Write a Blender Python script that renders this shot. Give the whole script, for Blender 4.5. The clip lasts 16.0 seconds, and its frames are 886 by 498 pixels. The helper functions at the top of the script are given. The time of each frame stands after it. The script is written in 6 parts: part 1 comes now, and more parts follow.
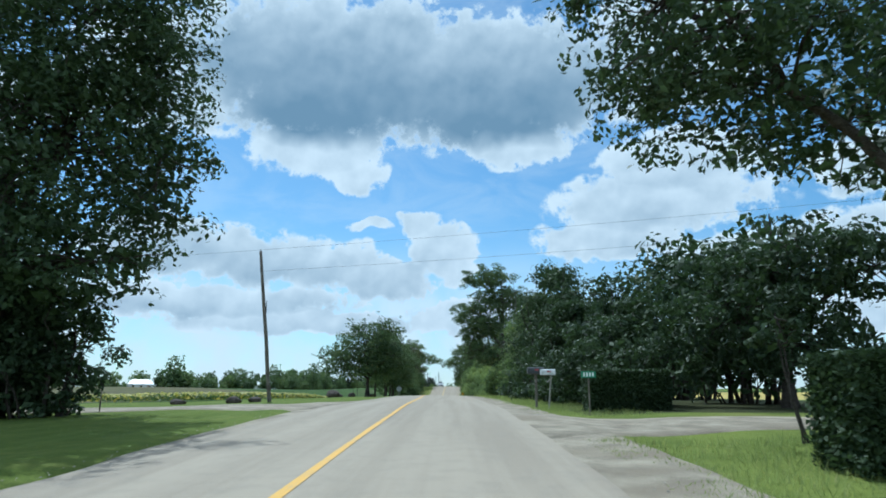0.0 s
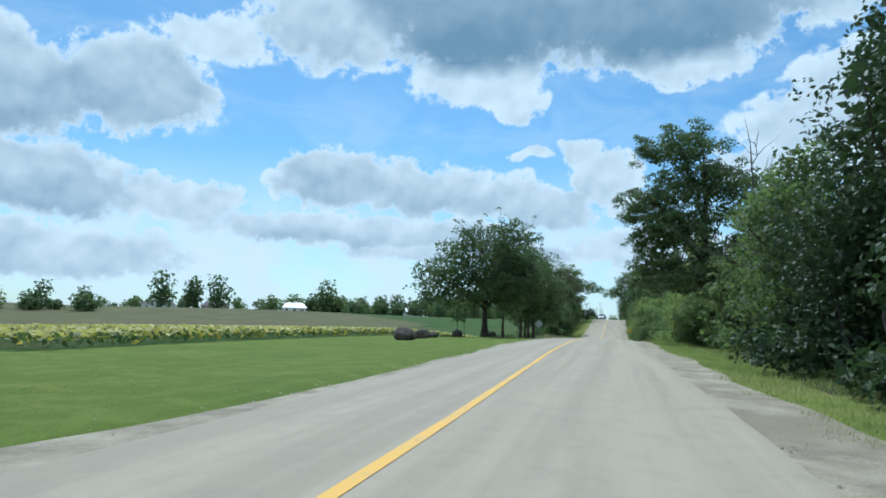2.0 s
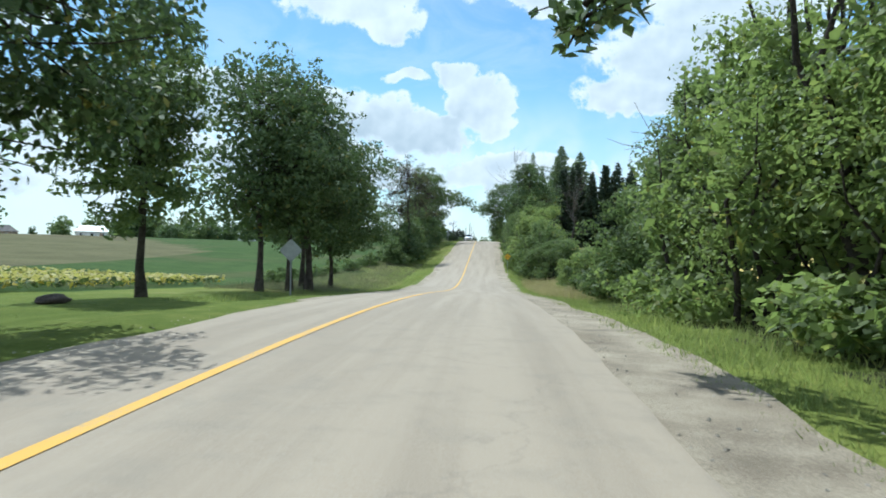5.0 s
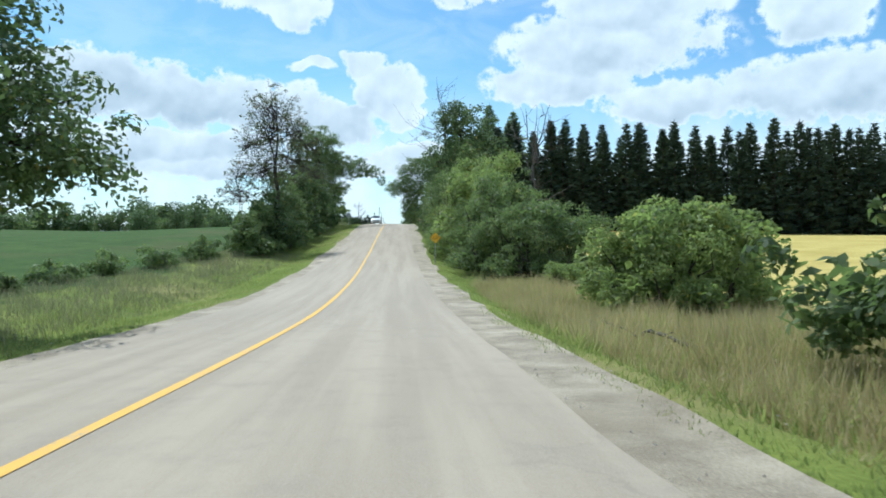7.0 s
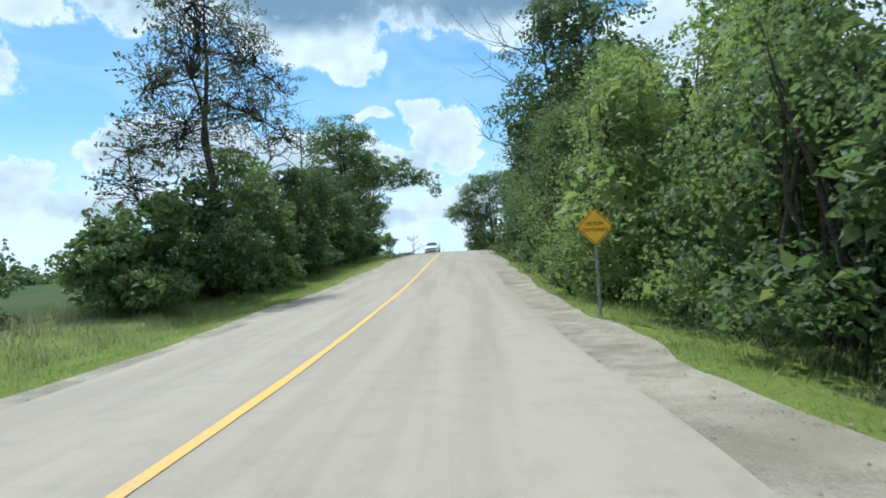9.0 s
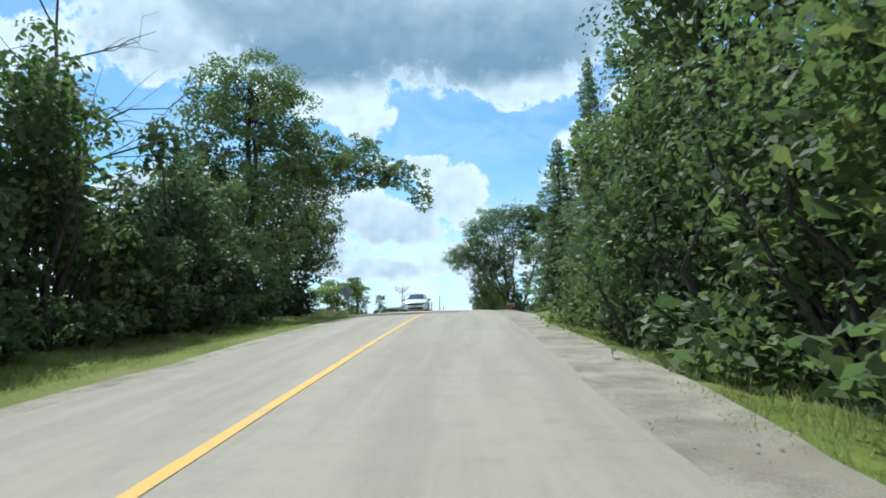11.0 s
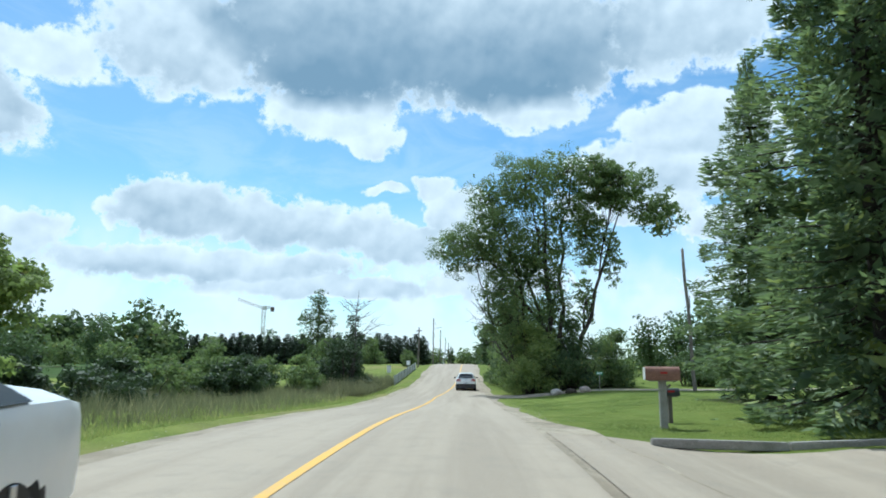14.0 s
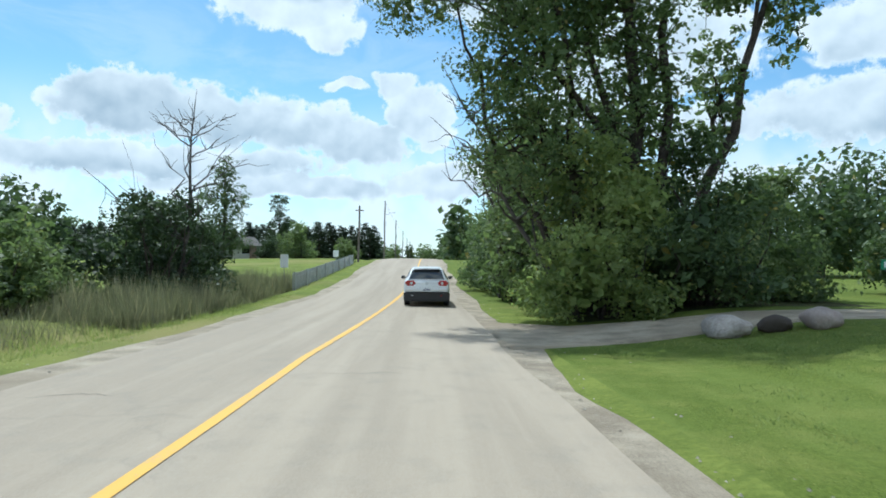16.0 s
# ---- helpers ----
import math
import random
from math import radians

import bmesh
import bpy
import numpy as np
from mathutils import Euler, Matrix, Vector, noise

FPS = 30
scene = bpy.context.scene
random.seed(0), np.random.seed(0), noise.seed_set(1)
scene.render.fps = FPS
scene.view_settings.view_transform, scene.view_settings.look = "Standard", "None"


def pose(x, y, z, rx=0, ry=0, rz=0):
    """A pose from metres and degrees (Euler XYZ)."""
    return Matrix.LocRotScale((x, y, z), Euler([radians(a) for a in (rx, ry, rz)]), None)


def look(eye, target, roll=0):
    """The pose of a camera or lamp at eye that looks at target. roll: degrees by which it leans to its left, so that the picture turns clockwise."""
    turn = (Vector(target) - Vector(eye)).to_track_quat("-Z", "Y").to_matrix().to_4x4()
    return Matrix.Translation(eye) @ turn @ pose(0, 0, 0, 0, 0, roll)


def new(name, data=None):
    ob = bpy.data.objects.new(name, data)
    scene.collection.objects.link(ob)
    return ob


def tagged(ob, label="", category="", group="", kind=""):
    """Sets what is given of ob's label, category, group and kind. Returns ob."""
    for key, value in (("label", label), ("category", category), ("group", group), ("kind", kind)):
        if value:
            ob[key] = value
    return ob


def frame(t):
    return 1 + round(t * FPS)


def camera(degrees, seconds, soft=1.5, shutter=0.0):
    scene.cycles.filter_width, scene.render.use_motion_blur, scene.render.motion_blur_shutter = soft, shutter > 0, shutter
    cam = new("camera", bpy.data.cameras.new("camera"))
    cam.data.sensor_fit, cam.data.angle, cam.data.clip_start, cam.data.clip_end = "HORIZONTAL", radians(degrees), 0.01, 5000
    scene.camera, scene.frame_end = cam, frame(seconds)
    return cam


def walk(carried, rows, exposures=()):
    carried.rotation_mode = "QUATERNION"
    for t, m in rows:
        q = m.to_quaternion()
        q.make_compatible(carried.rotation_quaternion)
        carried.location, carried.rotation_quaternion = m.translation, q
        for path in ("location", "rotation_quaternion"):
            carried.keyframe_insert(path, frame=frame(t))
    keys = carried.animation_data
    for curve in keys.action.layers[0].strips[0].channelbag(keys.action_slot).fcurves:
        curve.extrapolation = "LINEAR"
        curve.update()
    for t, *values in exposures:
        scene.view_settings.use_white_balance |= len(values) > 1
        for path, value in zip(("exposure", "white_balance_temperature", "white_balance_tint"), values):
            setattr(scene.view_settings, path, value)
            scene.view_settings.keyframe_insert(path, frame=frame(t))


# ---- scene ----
cam = camera(68.8, 16.0, soft=1.75, shutter=0.06)
PATH = [
    (0.0, 1.78, 0.00, 0.00, 102.60, -0.00, 0.65),
    (0.5, 1.78, 8.36, 0.32, 101.00, -0.20, 1.53),
    (1.0, 1.78, 16.38, 0.62, 99.36, -0.67, 5.01),
    (1.5, 1.80, 24.17, 0.82, 97.84, -1.34, 9.88),
    (2.0, 1.82, 31.90, 0.93, 96.22, -1.78, 14.70),
    (2.5, 1.84, 39.46, 1.00, 94.78, -1.91, 18.66),
    (3.0, 1.86, 47.11, 1.05, 93.76, -1.99, 22.93),
    (3.5, 1.88, 55.02, 1.10, 93.10, -1.88, 25.91),
    (4.0, 1.90, 63.11, 1.12, 92.75, -1.66, 25.34),
    (4.5, 1.95, 71.71, 1.08, 91.43, -1.44, 14.57),
    (5.0, 1.95, 80.49, 1.04, 89.78, -0.99, 3.71),
    (6.2, 1.95, 100.00, 0.70, 89.00, -0.30, -2.00),
    (7.5, 1.95, 120.22, -0.50, 89.00, 0.33, -4.81),
    (8.0, 1.88, 128.30, -0.83, 89.80, 1.39, -1.73),
    (8.5, 1.84, 136.44, -1.00, 91.11, 2.54, 0.35),
    (9.0, 1.80, 144.68, -0.98, 92.71, 3.46, 1.63),
    (9.5, 1.78, 152.78, -0.80, 94.21, 3.47, 2.23),
    (10.0, 1.78, 160.79, -0.44, 95.31, 2.88, 2.54),
    (11.2, 1.85, 180.40, 0.88, 98.00, 1.20, 1.60),
    (12.5, 1.92, 200.98, 2.50, 99.90, -0.05, 1.30),
    (13.0, 1.95, 209.40, 3.05, 100.10, -0.07, 2.00),
    (13.5, 1.95, 217.31, 3.46, 99.90, -0.43, 2.35),
    (14.0, 1.95, 225.29, 3.72, 99.50, -0.36, 1.95),
    (14.5, 1.95, 232.90, 3.75, 98.20, -0.57, 0.80),
    (15.0, 1.95, 240.96, 3.58, 95.70, -0.67, -0.43),
    (15.5, 1.95, 249.06, 3.17, 92.89, -0.75, -1.16),
    (16.0, 1.95, 257.40, 2.80, 90.69, -0.59, -1.53),
]
walk(cam, [(t, pose(x, y, z, rx, ry, rz)) for t, x, y, z, rx, ry, rz in PATH],
     [(0.0, -0.32, 5100, -2), (2.0, -0.28, 5100, -2), (4.0, -0.10, 5200, 0), (5.0, 0.0, 5450, 1), (8.0, -0.02, 5350, 1), (10.0, 0.0, 5350, 1), (13.0, -0.02, 5350, -1), (16.0, -0.04, 5450, 1)])

# ---- world, sun ----
SUN_AZ, SUN_EL = 25.0, 57.0          # degrees left of the road's heading, and above the horizon


class Nodes:
    """Short hand for node trees."""

    def __init__(self, tree):
        self.tree = tree
        tree.nodes.clear()

    def add(self, kind, ins=()):
        return self.fill(self.tree.nodes.new(kind), ins)

    def fill(self, n, ins):
        for key, v in (ins.items() if isinstance(ins, dict) else enumerate(ins)):
            if v is None:
                continue
            if isinstance(v, bpy.types.NodeSocket):
                self.tree.links.new(v, n.inputs[key])
            else:
                n.inputs[key].default_value = v
        return n

    def math(self, op, a, b=None, c=None, clamp=False):
        n = self.tree.nodes.new("ShaderNodeMath")
        n.operation, n.use_clamp = op, clamp
        return self.fill(n, (a, b, c)).outputs[0]

    def vmath(self, op, a, b=None, c=None):
        n = self.tree.nodes.new("ShaderNodeVectorMath")
        n.operation = op
        self.fill(n, (a, b, c))
        return n.outputs[1] if op == "DOT_PRODUCT" else n.outputs[0]

    def noise(self, vec, scale, detail=4.0, rough=0.55, dist=0.0):
        return self.add("ShaderNodeTexNoise", {"Vector": vec, "Scale": scale, "Detail": detail, "Roughness": rough, "Distortion": dist}).outputs[0]

    def ramp(self, fac, lo, hi, a=0.0, b=1.0):
        n = self.tree.nodes.new("ShaderNodeMapRange")
        n.interpolation_type = "SMOOTHSTEP"
        return self.fill(n, (fac, lo, hi, a, b)).outputs[0]

    def mix(self, fac, a, b):
        n = self.tree.nodes.new("ShaderNodeMix")
        n.data_type = "RGBA"
        for key, v in ((0, fac), (6, a), (7, b)):
            if isinstance(v, bpy.types.NodeSocket):
                self.tree.links.new(v, n.inputs[key])
            else:
                n.inputs[key].default_value = v if key == 0 else (*v[:3], 1)
        return n.outputs[2]


# cumulus: azimuth to the left, elevation, half width, half height (degrees), greyness of the base
BIG_CLOUD = [(10.5, 27.7, 15.7, 6.4, 1.0), (-3.5, 26.9, 14.3, 5.6, 1.0), (-19.5, 27.8, 9.0, 4.4, 0.5), (24.8, 25.6, 7.6, 4.4, 0.5),
             (12.5, 21.2, 6.0, 2.6, 0.2), (8.2, 18.9, 3.0, 1.7, 0.1), (-6.1, 22.0, 5.2, 2.6, 0.2)]
MID_CLOUDS = [(7.3, 14.4, 1.7, 0.5, 0.1), (2.7, 14.9, 2.0, 1.1, 0.15), (25.0, 11.9, 5.7, 2.6, 0.7), (17.2, 11.3, 5.7, 2.4, 0.7),
              (10.9, 10.9, 4.3, 2.4, 0.6), (0.8, 12.2, 2.9, 2.9, 0.3), (6.3, 10.0, 5.2, 1.9, 0.5), (22.5, 7.5, 14.3, 1.5, 0.5),
              (12.6, 5.9, 12.4, 1.1, 0.4), (-2.0, 6.5, 7.0, 1.6, 0.3)]
SIDE_CLOUDS = [(-20.7, 19.1, 7.1, 2.6, 0.35), (-18.2, 16.1, 9.0, 2.9, 0.4), (-14.3, 13.1, 6.2, 1.9, 0.3), (-34.0, 16.6, 4.0, 2.4, 0.3),
               (41.6, 17.7, 6.2, 4.0, 0.8), (51.8, 16.2, 9.5, 4.3, 0.8), (59.2, 17.3, 5.7, 3.8, 0.7), (48.0, 9.6, 8.1, 2.9, 0.8),
               (58.0, 8.9, 6.2, 2.9, 0.8), (51.1, 4.3, 15.7, 2.2, 0.5), (35.0, 22.3, 5.2, 1.9, 0.2), (37.4, 9.1, 5.7, 1.9, 0.3),
               (-23.9, 11.1, 6.7, 1.9, 0.4), (-34.9, 11.4, 8.6, 2.6, 0.5), (-30.0, 6.0, 12.0, 1.5, 0.4)]


def make_world():
    w = bpy.data.worlds.new("sky")
    scene.world = w
    w.use_nodes = True
    N = Nodes(w.node_tree)
    vec = N.add("ShaderNodeTexCoord").outputs["Generated"]
    xyz = N.add("ShaderNodeSeparateXYZ", (vec,)).outputs
    az = N.math("MULTIPLY", N.math("ARCTAN2", N.math("MULTIPLY", xyz[0], -1.0), xyz[1]), 57.2958)
    el = N.math("MULTIPLY", N.math("ARCSINE", xyz[2]), 57.2958)
    n1 = N.noise(vec, 9.0, 3.0, 0.5)
    n2 = N.noise(vec, 23.0, 7.0, 0.62)
    n3 = N.noise(N.vmath("ADD", vec, (3.1, 1.7, 0.4)), 16.0, 2.5, 0.5)
    n5 = N.noise(N.vmath("ADD", vec, (1.3, 4.7, 2.2)), 62.0, 5.0, 0.6)
    n4 = N.noise(N.vmath("ADD", vec, (7.0, 2.0, 5.0)), 5.0, 5.0, 0.6)
    azw = N.math("ADD", az, N.math("MULTIPLY", N.math("SUBTRACT", n1, 0.5), 5.0))
    elw = N.math("ADD", el, N.math("MULTIPLY", N.math("SUBTRACT", n3, 0.5), 2.6))
    pos = N.add("ShaderNodeCombineXYZ", (azw, elw, 0.0)).outputs[0]
    dens, grey = 0.0, 0.0
    for a, e, ra, re, g in BIG_CLOUD + [(*c[:4], min(1.0, c[4] * 0.78 + 0.06)) for c in MID_CLOUDS + SIDE_CLOUDS]:
        d = N.vmath("MULTIPLY_ADD", pos, (0.8 / ra, 0.8 / re, 0.0), (-0.8 * a / ra, -0.8 * e / re, 0.0))
        c = N.math("SUBTRACT", 1.0, N.vmath("DOT_PRODUCT", d, d), clamp=True)
        dens = N.math("MAXIMUM", c, dens)
        low = N.math("ADD", N.vmath("DOT_PRODUCT", d, (0.0, -0.75, 0.0)), 0.55, clamp=True)
        low = N.math("ADD", N.math("MULTIPLY", low, 0.6), 0.4)
        grey = N.math("MAXIMUM", N.math("MULTIPLY", N.math("MULTIPLY", N.ramp(c, 0.12, 0.75), low), g), grey)
    inside = N.ramp(dens, 0.0, 0.35)
    body = N.math("ADD", dens, N.math("MULTIPLY", N.math("ADD", N.math("MULTIPLY", N.math("SUBTRACT", n2, 0.5), 2.5), N.math("MULTIPLY", N.math("SUBTRACT", n5, 0.5), 1.5)), N.math("MULTIPLY", inside, N.ramp(dens, 0.35, 0.8, 1.0, 0.25))))
    cover = N.ramp(body, 0.06, 0.54)
    # broken cloud in the rest of the sky
    flat = N.vmath("MULTIPLY", vec, (1.0, 1.0, 2.6))
    rest = N.ramp(N.noise(flat, 4.2, 8.0, 0.6), 0.47, 0.60)
    away = N.math("MULTIPLY", N.ramp(N.math("ABSOLUTE", N.math("SUBTRACT", az, 12.0)), 50.0, 62.0), 1.0)
    above = N.ramp(el, 36.0, 44.0)
    rest = N.math("MULTIPLY", rest, N.math("MAXIMUM", away, above))
    cover = N.math("MAXIMUM", cover, rest)
    # thin veil towards the horizon
    veil = N.math("MULTIPLY", N.ramp(el, 15.0, 5.0), N.ramp(N.math("ADD", N.math("MULTIPLY", n4, 0.5), N.math("MULTIPLY", n3, 0.5)), 0.36, 0.60, 0.35, 1.0))
    cover = N.math("MAXIMUM", cover, N.math("MULTIPLY", veil, 0.95))
    # torn high haze between the heaps
    streak = N.noise(N.vmath("MULTIPLY", vec, (1.0, 1.0, 2.2)), 7.0, 7.0, 0.62, 0.6)
    cover = N.math("MAXIMUM", cover, N.math("MULTIPLY", N.ramp(streak, 0.42, 0.72), 0.22))
    # billows: their upper sides, towards the sun, are brighter than their lower ones
    above_n = N.vmath("ADD", vec, (-0.006, 0.0, 0.016))
    puff = N.math("SUBTRACT", N.noise(above_n, 13.0, 2.5, 0.5), N.noise(vec, 13.0, 2.5, 0.5))
    fluff = N.math("SUBTRACT", N.noise(above_n, 34.0, 3.0, 0.5), N.noise(vec, 34.0, 3.0, 0.5))
    relief = N.math("ADD", N.math("MULTIPLY", puff, 1.0), N.math("MULTIPLY", fluff, 0.4))
    wide = N.math("SUBTRACT", N.noise(N.vmath("ADD", vec, (2.0, 6.0, 1.0)), 6.5, 3.0, 0.5), 0.5)
    shade = N.math("MULTIPLY", grey, N.math("ADD", 1.05, N.math("MULTIPLY", wide, 0.9)))
    shade = N.math("ADD", shade, N.math("MULTIPLY", relief, N.math("MULTIPLY", N.ramp(dens, 0.1, 0.45, 0.3, 0.9), N.ramp(grey, 0.45, 0.95, 1.0, 0.3))), clamp=True)
    shade = N.math("MULTIPLY", shade, N.ramp(body, 0.15, 0.7))
    white = N.mix(shade, CLOUD_LIT, CLOUD_BASE)
    # unseen cumulus opposite the sun, brightened as fill for sides in shade
    white = N.mix(N.math("MULTIPLY", away, N.ramp(xyz[1], 0.2, -0.4)), white, CLOUD_FILL)
    air = N.add("ShaderNodeTexSky")
    air.sky_type, air.sun_disc, air.sun_elevation, air.sun_rotation = "NISHITA", False, radians(SUN_EL), radians(360 - SUN_AZ)
    air.altitude, air.air_density, air.dust_density, air.ozone_density = 300.0, 1.0, 0.6, 2.0
    sky = air.outputs[0]
    sky = N.vmath("MULTIPLY", sky, SKY_GAIN)
    col = N.mix(cover, sky, white)
    bg = N.add("ShaderNodeBackground", {"Color": col, "Strength": 1.0})
    out = N.add("ShaderNodeOutputWorld", {"Surface": bg.outputs[0]})


SKY_GAIN = (0.118, 0.140, 0.137)
CLOUD_LIT = (0.97, 1.0, 1.01)
# twice the lit cloud's brightness, out of view, added as fill light
CLOUD_FILL = (2.0, 2.0, 1.95)
CLOUD_BASE = (0.26, 0.37, 0.47)
make_world()
sun = new("sun", bpy.data.lights.new("sun", "SUN"))
sun.data.energy, sun.data.angle, sun.data.color = 5.0, radians(0.53), (1.0, 0.95, 0.86)
sun.matrix_world = look((0, 0, 0), (math.sin(radians(SUN_AZ)) * math.cos(radians(SUN_EL)), -math.cos(radians(SUN_AZ)) * math.cos(radians(SUN_EL)), -math.sin(radians(SUN_EL))))
sun.location = (-200, 300, 400)


# ---- materials ----
def material(name, build, **props):
    m = bpy.data.materials.new(name)
    m.use_nodes = True
    N = Nodes(m.node_tree)
    out = N.add("ShaderNodeOutputMaterial")
    surf = build(N)
    m.node_tree.links.new(surf, out.inputs[0])
    return m


def principled(N, color, rough=0.8, normal=None, metal=0.0, spec=0.5):
    n = N.add("ShaderNodeBsdfPrincipled", {"Base Color": color if isinstance(color, bpy.types.NodeSocket) else (*color, 1),
              "Roughness": rough, "Metallic": metal, "Specular IOR Level": spec, "Normal": normal})
    return n.outputs[0]


def bump(N, height, strength, distance):
    return N.add("ShaderNodeBump", {"Height": height, "Strength": strength, "Distance": distance}).outputs[0]


def mottled(name, a, b, scale, fine=None, rough=0.85, relief=0.3, depth=0.02, metal=0.0, spec=0.4, c=None):
    """Two or three colours in patches, with a finer grain and relief, in metres of the world."""
    def build(N):
        p = N.add("ShaderNodeNewGeometry").outputs["Position"]
        f = fine or scale * 9
        big, small = N.noise(p, scale, 4.0, 0.6), N.noise(p, f, 5.0, 0.65)
        t = N.ramp(N.math("ADD", N.math("MULTIPLY", big, 0.55), N.math("MULTIPLY", small, 0.45)), 0.36, 0.64)
        col = N.mix(t, a, b)
        if c:
            col = N.mix(N.ramp(N.noise(p, scale * 0.23, 3.0), 0.5, 0.7), col, c)
        return principled(N, col, rough, bump(N, small, relief, depth), metal, spec)
    return material(name, build)


def plain(name, color, rough=0.5, metal=0.0, spec=0.5, grain=0.06):
    def build(N):
        p = N.add("ShaderNodeTexCoord").outputs["Object"]
        n = N.noise(p, 6.0, 5.0, 0.6)
        col = N.mix(N.ramp(n, 0.3, 0.7), tuple(v * (1 - grain) for v in color), tuple(min(1, v * (1 + grain)) for v in color))
        return principled(N, col, rough, None, metal, spec)
    return material(name, build)


def muted(c, k=0.2):
    g = 0.25 * c[0] + 0.6 * c[1] + 0.15 * c[2]
    return tuple(v * (1 - k) + g * k for v in c)


def leafy(name, dark, light, warm=None, through_light=0.35, warm_from=0.9):
    dark, light = muted(dark), muted(light)

    def build(N):
        r = N.add("ShaderNodeNewGeometry").outputs["Random Per Island"]
        p = N.add("ShaderNodeNewGeometry").outputs["Position"]
        o = N.add("ShaderNodeObjectInfo").outputs["Random"]
        t = N.math("ADD", N.math("MULTIPLY", r, 0.45), N.math("MULTIPLY", N.ramp(N.noise(p, 0.55, 3.0, 0.6), 0.38, 0.62), 0.5))
        t = N.math("ADD", t, N.math("MULTIPLY", N.math("SUBTRACT", o, 0.5), 0.25), clamp=True)
        col = N.mix(t, dark, light)
        if warm:
            col = N.mix(N.ramp(r, warm_from, 1.0), col, warm)
        a = principled(N, col, 0.6, None, 0.0, 0.25)
        b = N.add("ShaderNodeBsdfTranslucent", {"Color": N.mix(0.5, col, (light[0] * 1.15, light[1] * 1.35, light[2] * 0.9))}).outputs[0]
        return N.add("ShaderNodeMixShader", (through_light, a, b)).outputs[0]
    return material(name, build)


def asphalt_build(N):
    p = N.add("ShaderNodeNewGeometry").outputs["Position"]
    grain = N.noise(p, 90.0, 3.0, 0.7)
    mid = N.noise(p, 2.2, 5.0, 0.6)
    stretched = N.noise(N.vmath("MULTIPLY", p, (1.6, 0.05, 1.0)), 1.0, 4.0, 0.6)
    col = N.mix(N.ramp(stretched, 0.35, 0.65), (0.262, 0.209, 0.152), (0.338, 0.274, 0.202))
    col = N.mix(N.ramp(mid, 0.45, 0.75, 0.0, 0.4), col, (0.190, 0.165, 0.132))
    col = N.mix(N.ramp(grain, 0.35, 0.7, 0.0, 0.55), col, (0.39, 0.345, 0.28))
    # sealed hairline cracks
    v = N.add("ShaderNodeTexVoronoi")
    v.feature = "DISTANCE_TO_EDGE"
    v = N.fill(v, {"Vector": N.vmath("ADD", p, N.add("ShaderNodeCombineXYZ", (N.math("MULTIPLY", mid, 1.3), stretched, 0.0)).outputs[0]), "Scale": 0.16}).outputs[0]
    crack = N.math("MULTIPLY", N.ramp(v, 0.006, 0.0), N.ramp(N.noise(p, 0.11, 2.0), 0.5, 0.6))
    col = N.mix(N.math("MULTIPLY", crack, 0.14), col, (0.07, 0.07, 0.07))
    return principled(N, col, 0.88, bump(N, grain, 0.25, 0.006), 0.0, 0.3)


def line_build(N):
    p = N.add("ShaderNodeNewGeometry").outputs["Position"]
    wear = N.ramp(N.math("ADD", N.math("MULTIPLY", N.noise(p, 30.0, 4.0, 0.7), 0.6), N.math("MULTIPLY", N.noise(p, 1.1, 3.0), 0.4)), 0.50, 0.66)
    return principled(N, N.mix(wear, (0.64, 0.36, 0.06), (0.40, 0.30, 0.17)), 0.7, None, 0.0, 0.3)


def lawn_build(N):
    p = N.add("ShaderNodeNewGeometry").outputs["Position"]
    big, mid, fine = N.noise(p, 0.16, 4.0, 0.6), N.noise(p, 1.3, 5.0, 0.65), N.noise(p, 26.0, 4.0, 0.7)
    mown = N.noise(N.vmath("MULTIPLY", p, (1.5, 0.10, 1.0)), 1.0, 3.0, 0.5)
    col = N.mix(N.ramp(fine, 0.3, 0.7), (0.070, 0.100, 0.017), (0.150, 0.185, 0.036))
    col = N.mix(N.ramp(mid, 0.42, 0.68, 0.0, 0.6), col, (0.190, 0.205, 0.052))
    col = N.mix(N.ramp(big, 0.45, 0.62, 0.0, 0.5), col, (0.092, 0.130, 0.024))
    col = N.mix(N.ramp(mown, 0.5, 0.66, 0.0, 0.35), col, (0.165, 0.205, 0.050))
    return principled(N, col, 0.95, bump(N, N.math("ADD", fine, mid), 0.8, 0.04), 0.0, 0.08)


M = {}
M["asphalt"] = material("asphalt", asphalt_build)
M["line"] = material("yellow_paint", line_build)
M["gravel"] = mottled("gravel", (0.198, 0.160, 0.114), (0.410, 0.345, 0.256), 1.2, 42.0, 0.95, 0.7, 0.035, c=(0.240, 0.192, 0.134))
M["pebble"] = mottled("pebble", (0.21, 0.18, 0.14), (0.42, 0.375, 0.31), 9.0, 60.0, 0.9, 0.3, 0.01)
M["verge"] = mottled("verge_grass", (0.105, 0.135, 0.028), (0.185, 0.215, 0.046), 0.5, 11.0, 0.95, 0.8, 0.06, c=(0.21, 0.195, 0.070), spec=0.08)
M["lawn"] = material("lawn_grass", lawn_build)
M["stubble"] = mottled("stubble_field", (0.085, 0.083, 0.038), (0.135, 0.122, 0.060), 0.12, 3.0, 0.95, 0.8, 0.08, c=(0.11, 0.09, 0.055), spec=0.08)
M["litter"] = mottled("leaf_litter", (0.030, 0.036, 0.015), (0.065, 0.066, 0.028), 0.8, 14.0, 0.95, 0.8, 0.05, spec=0.08)
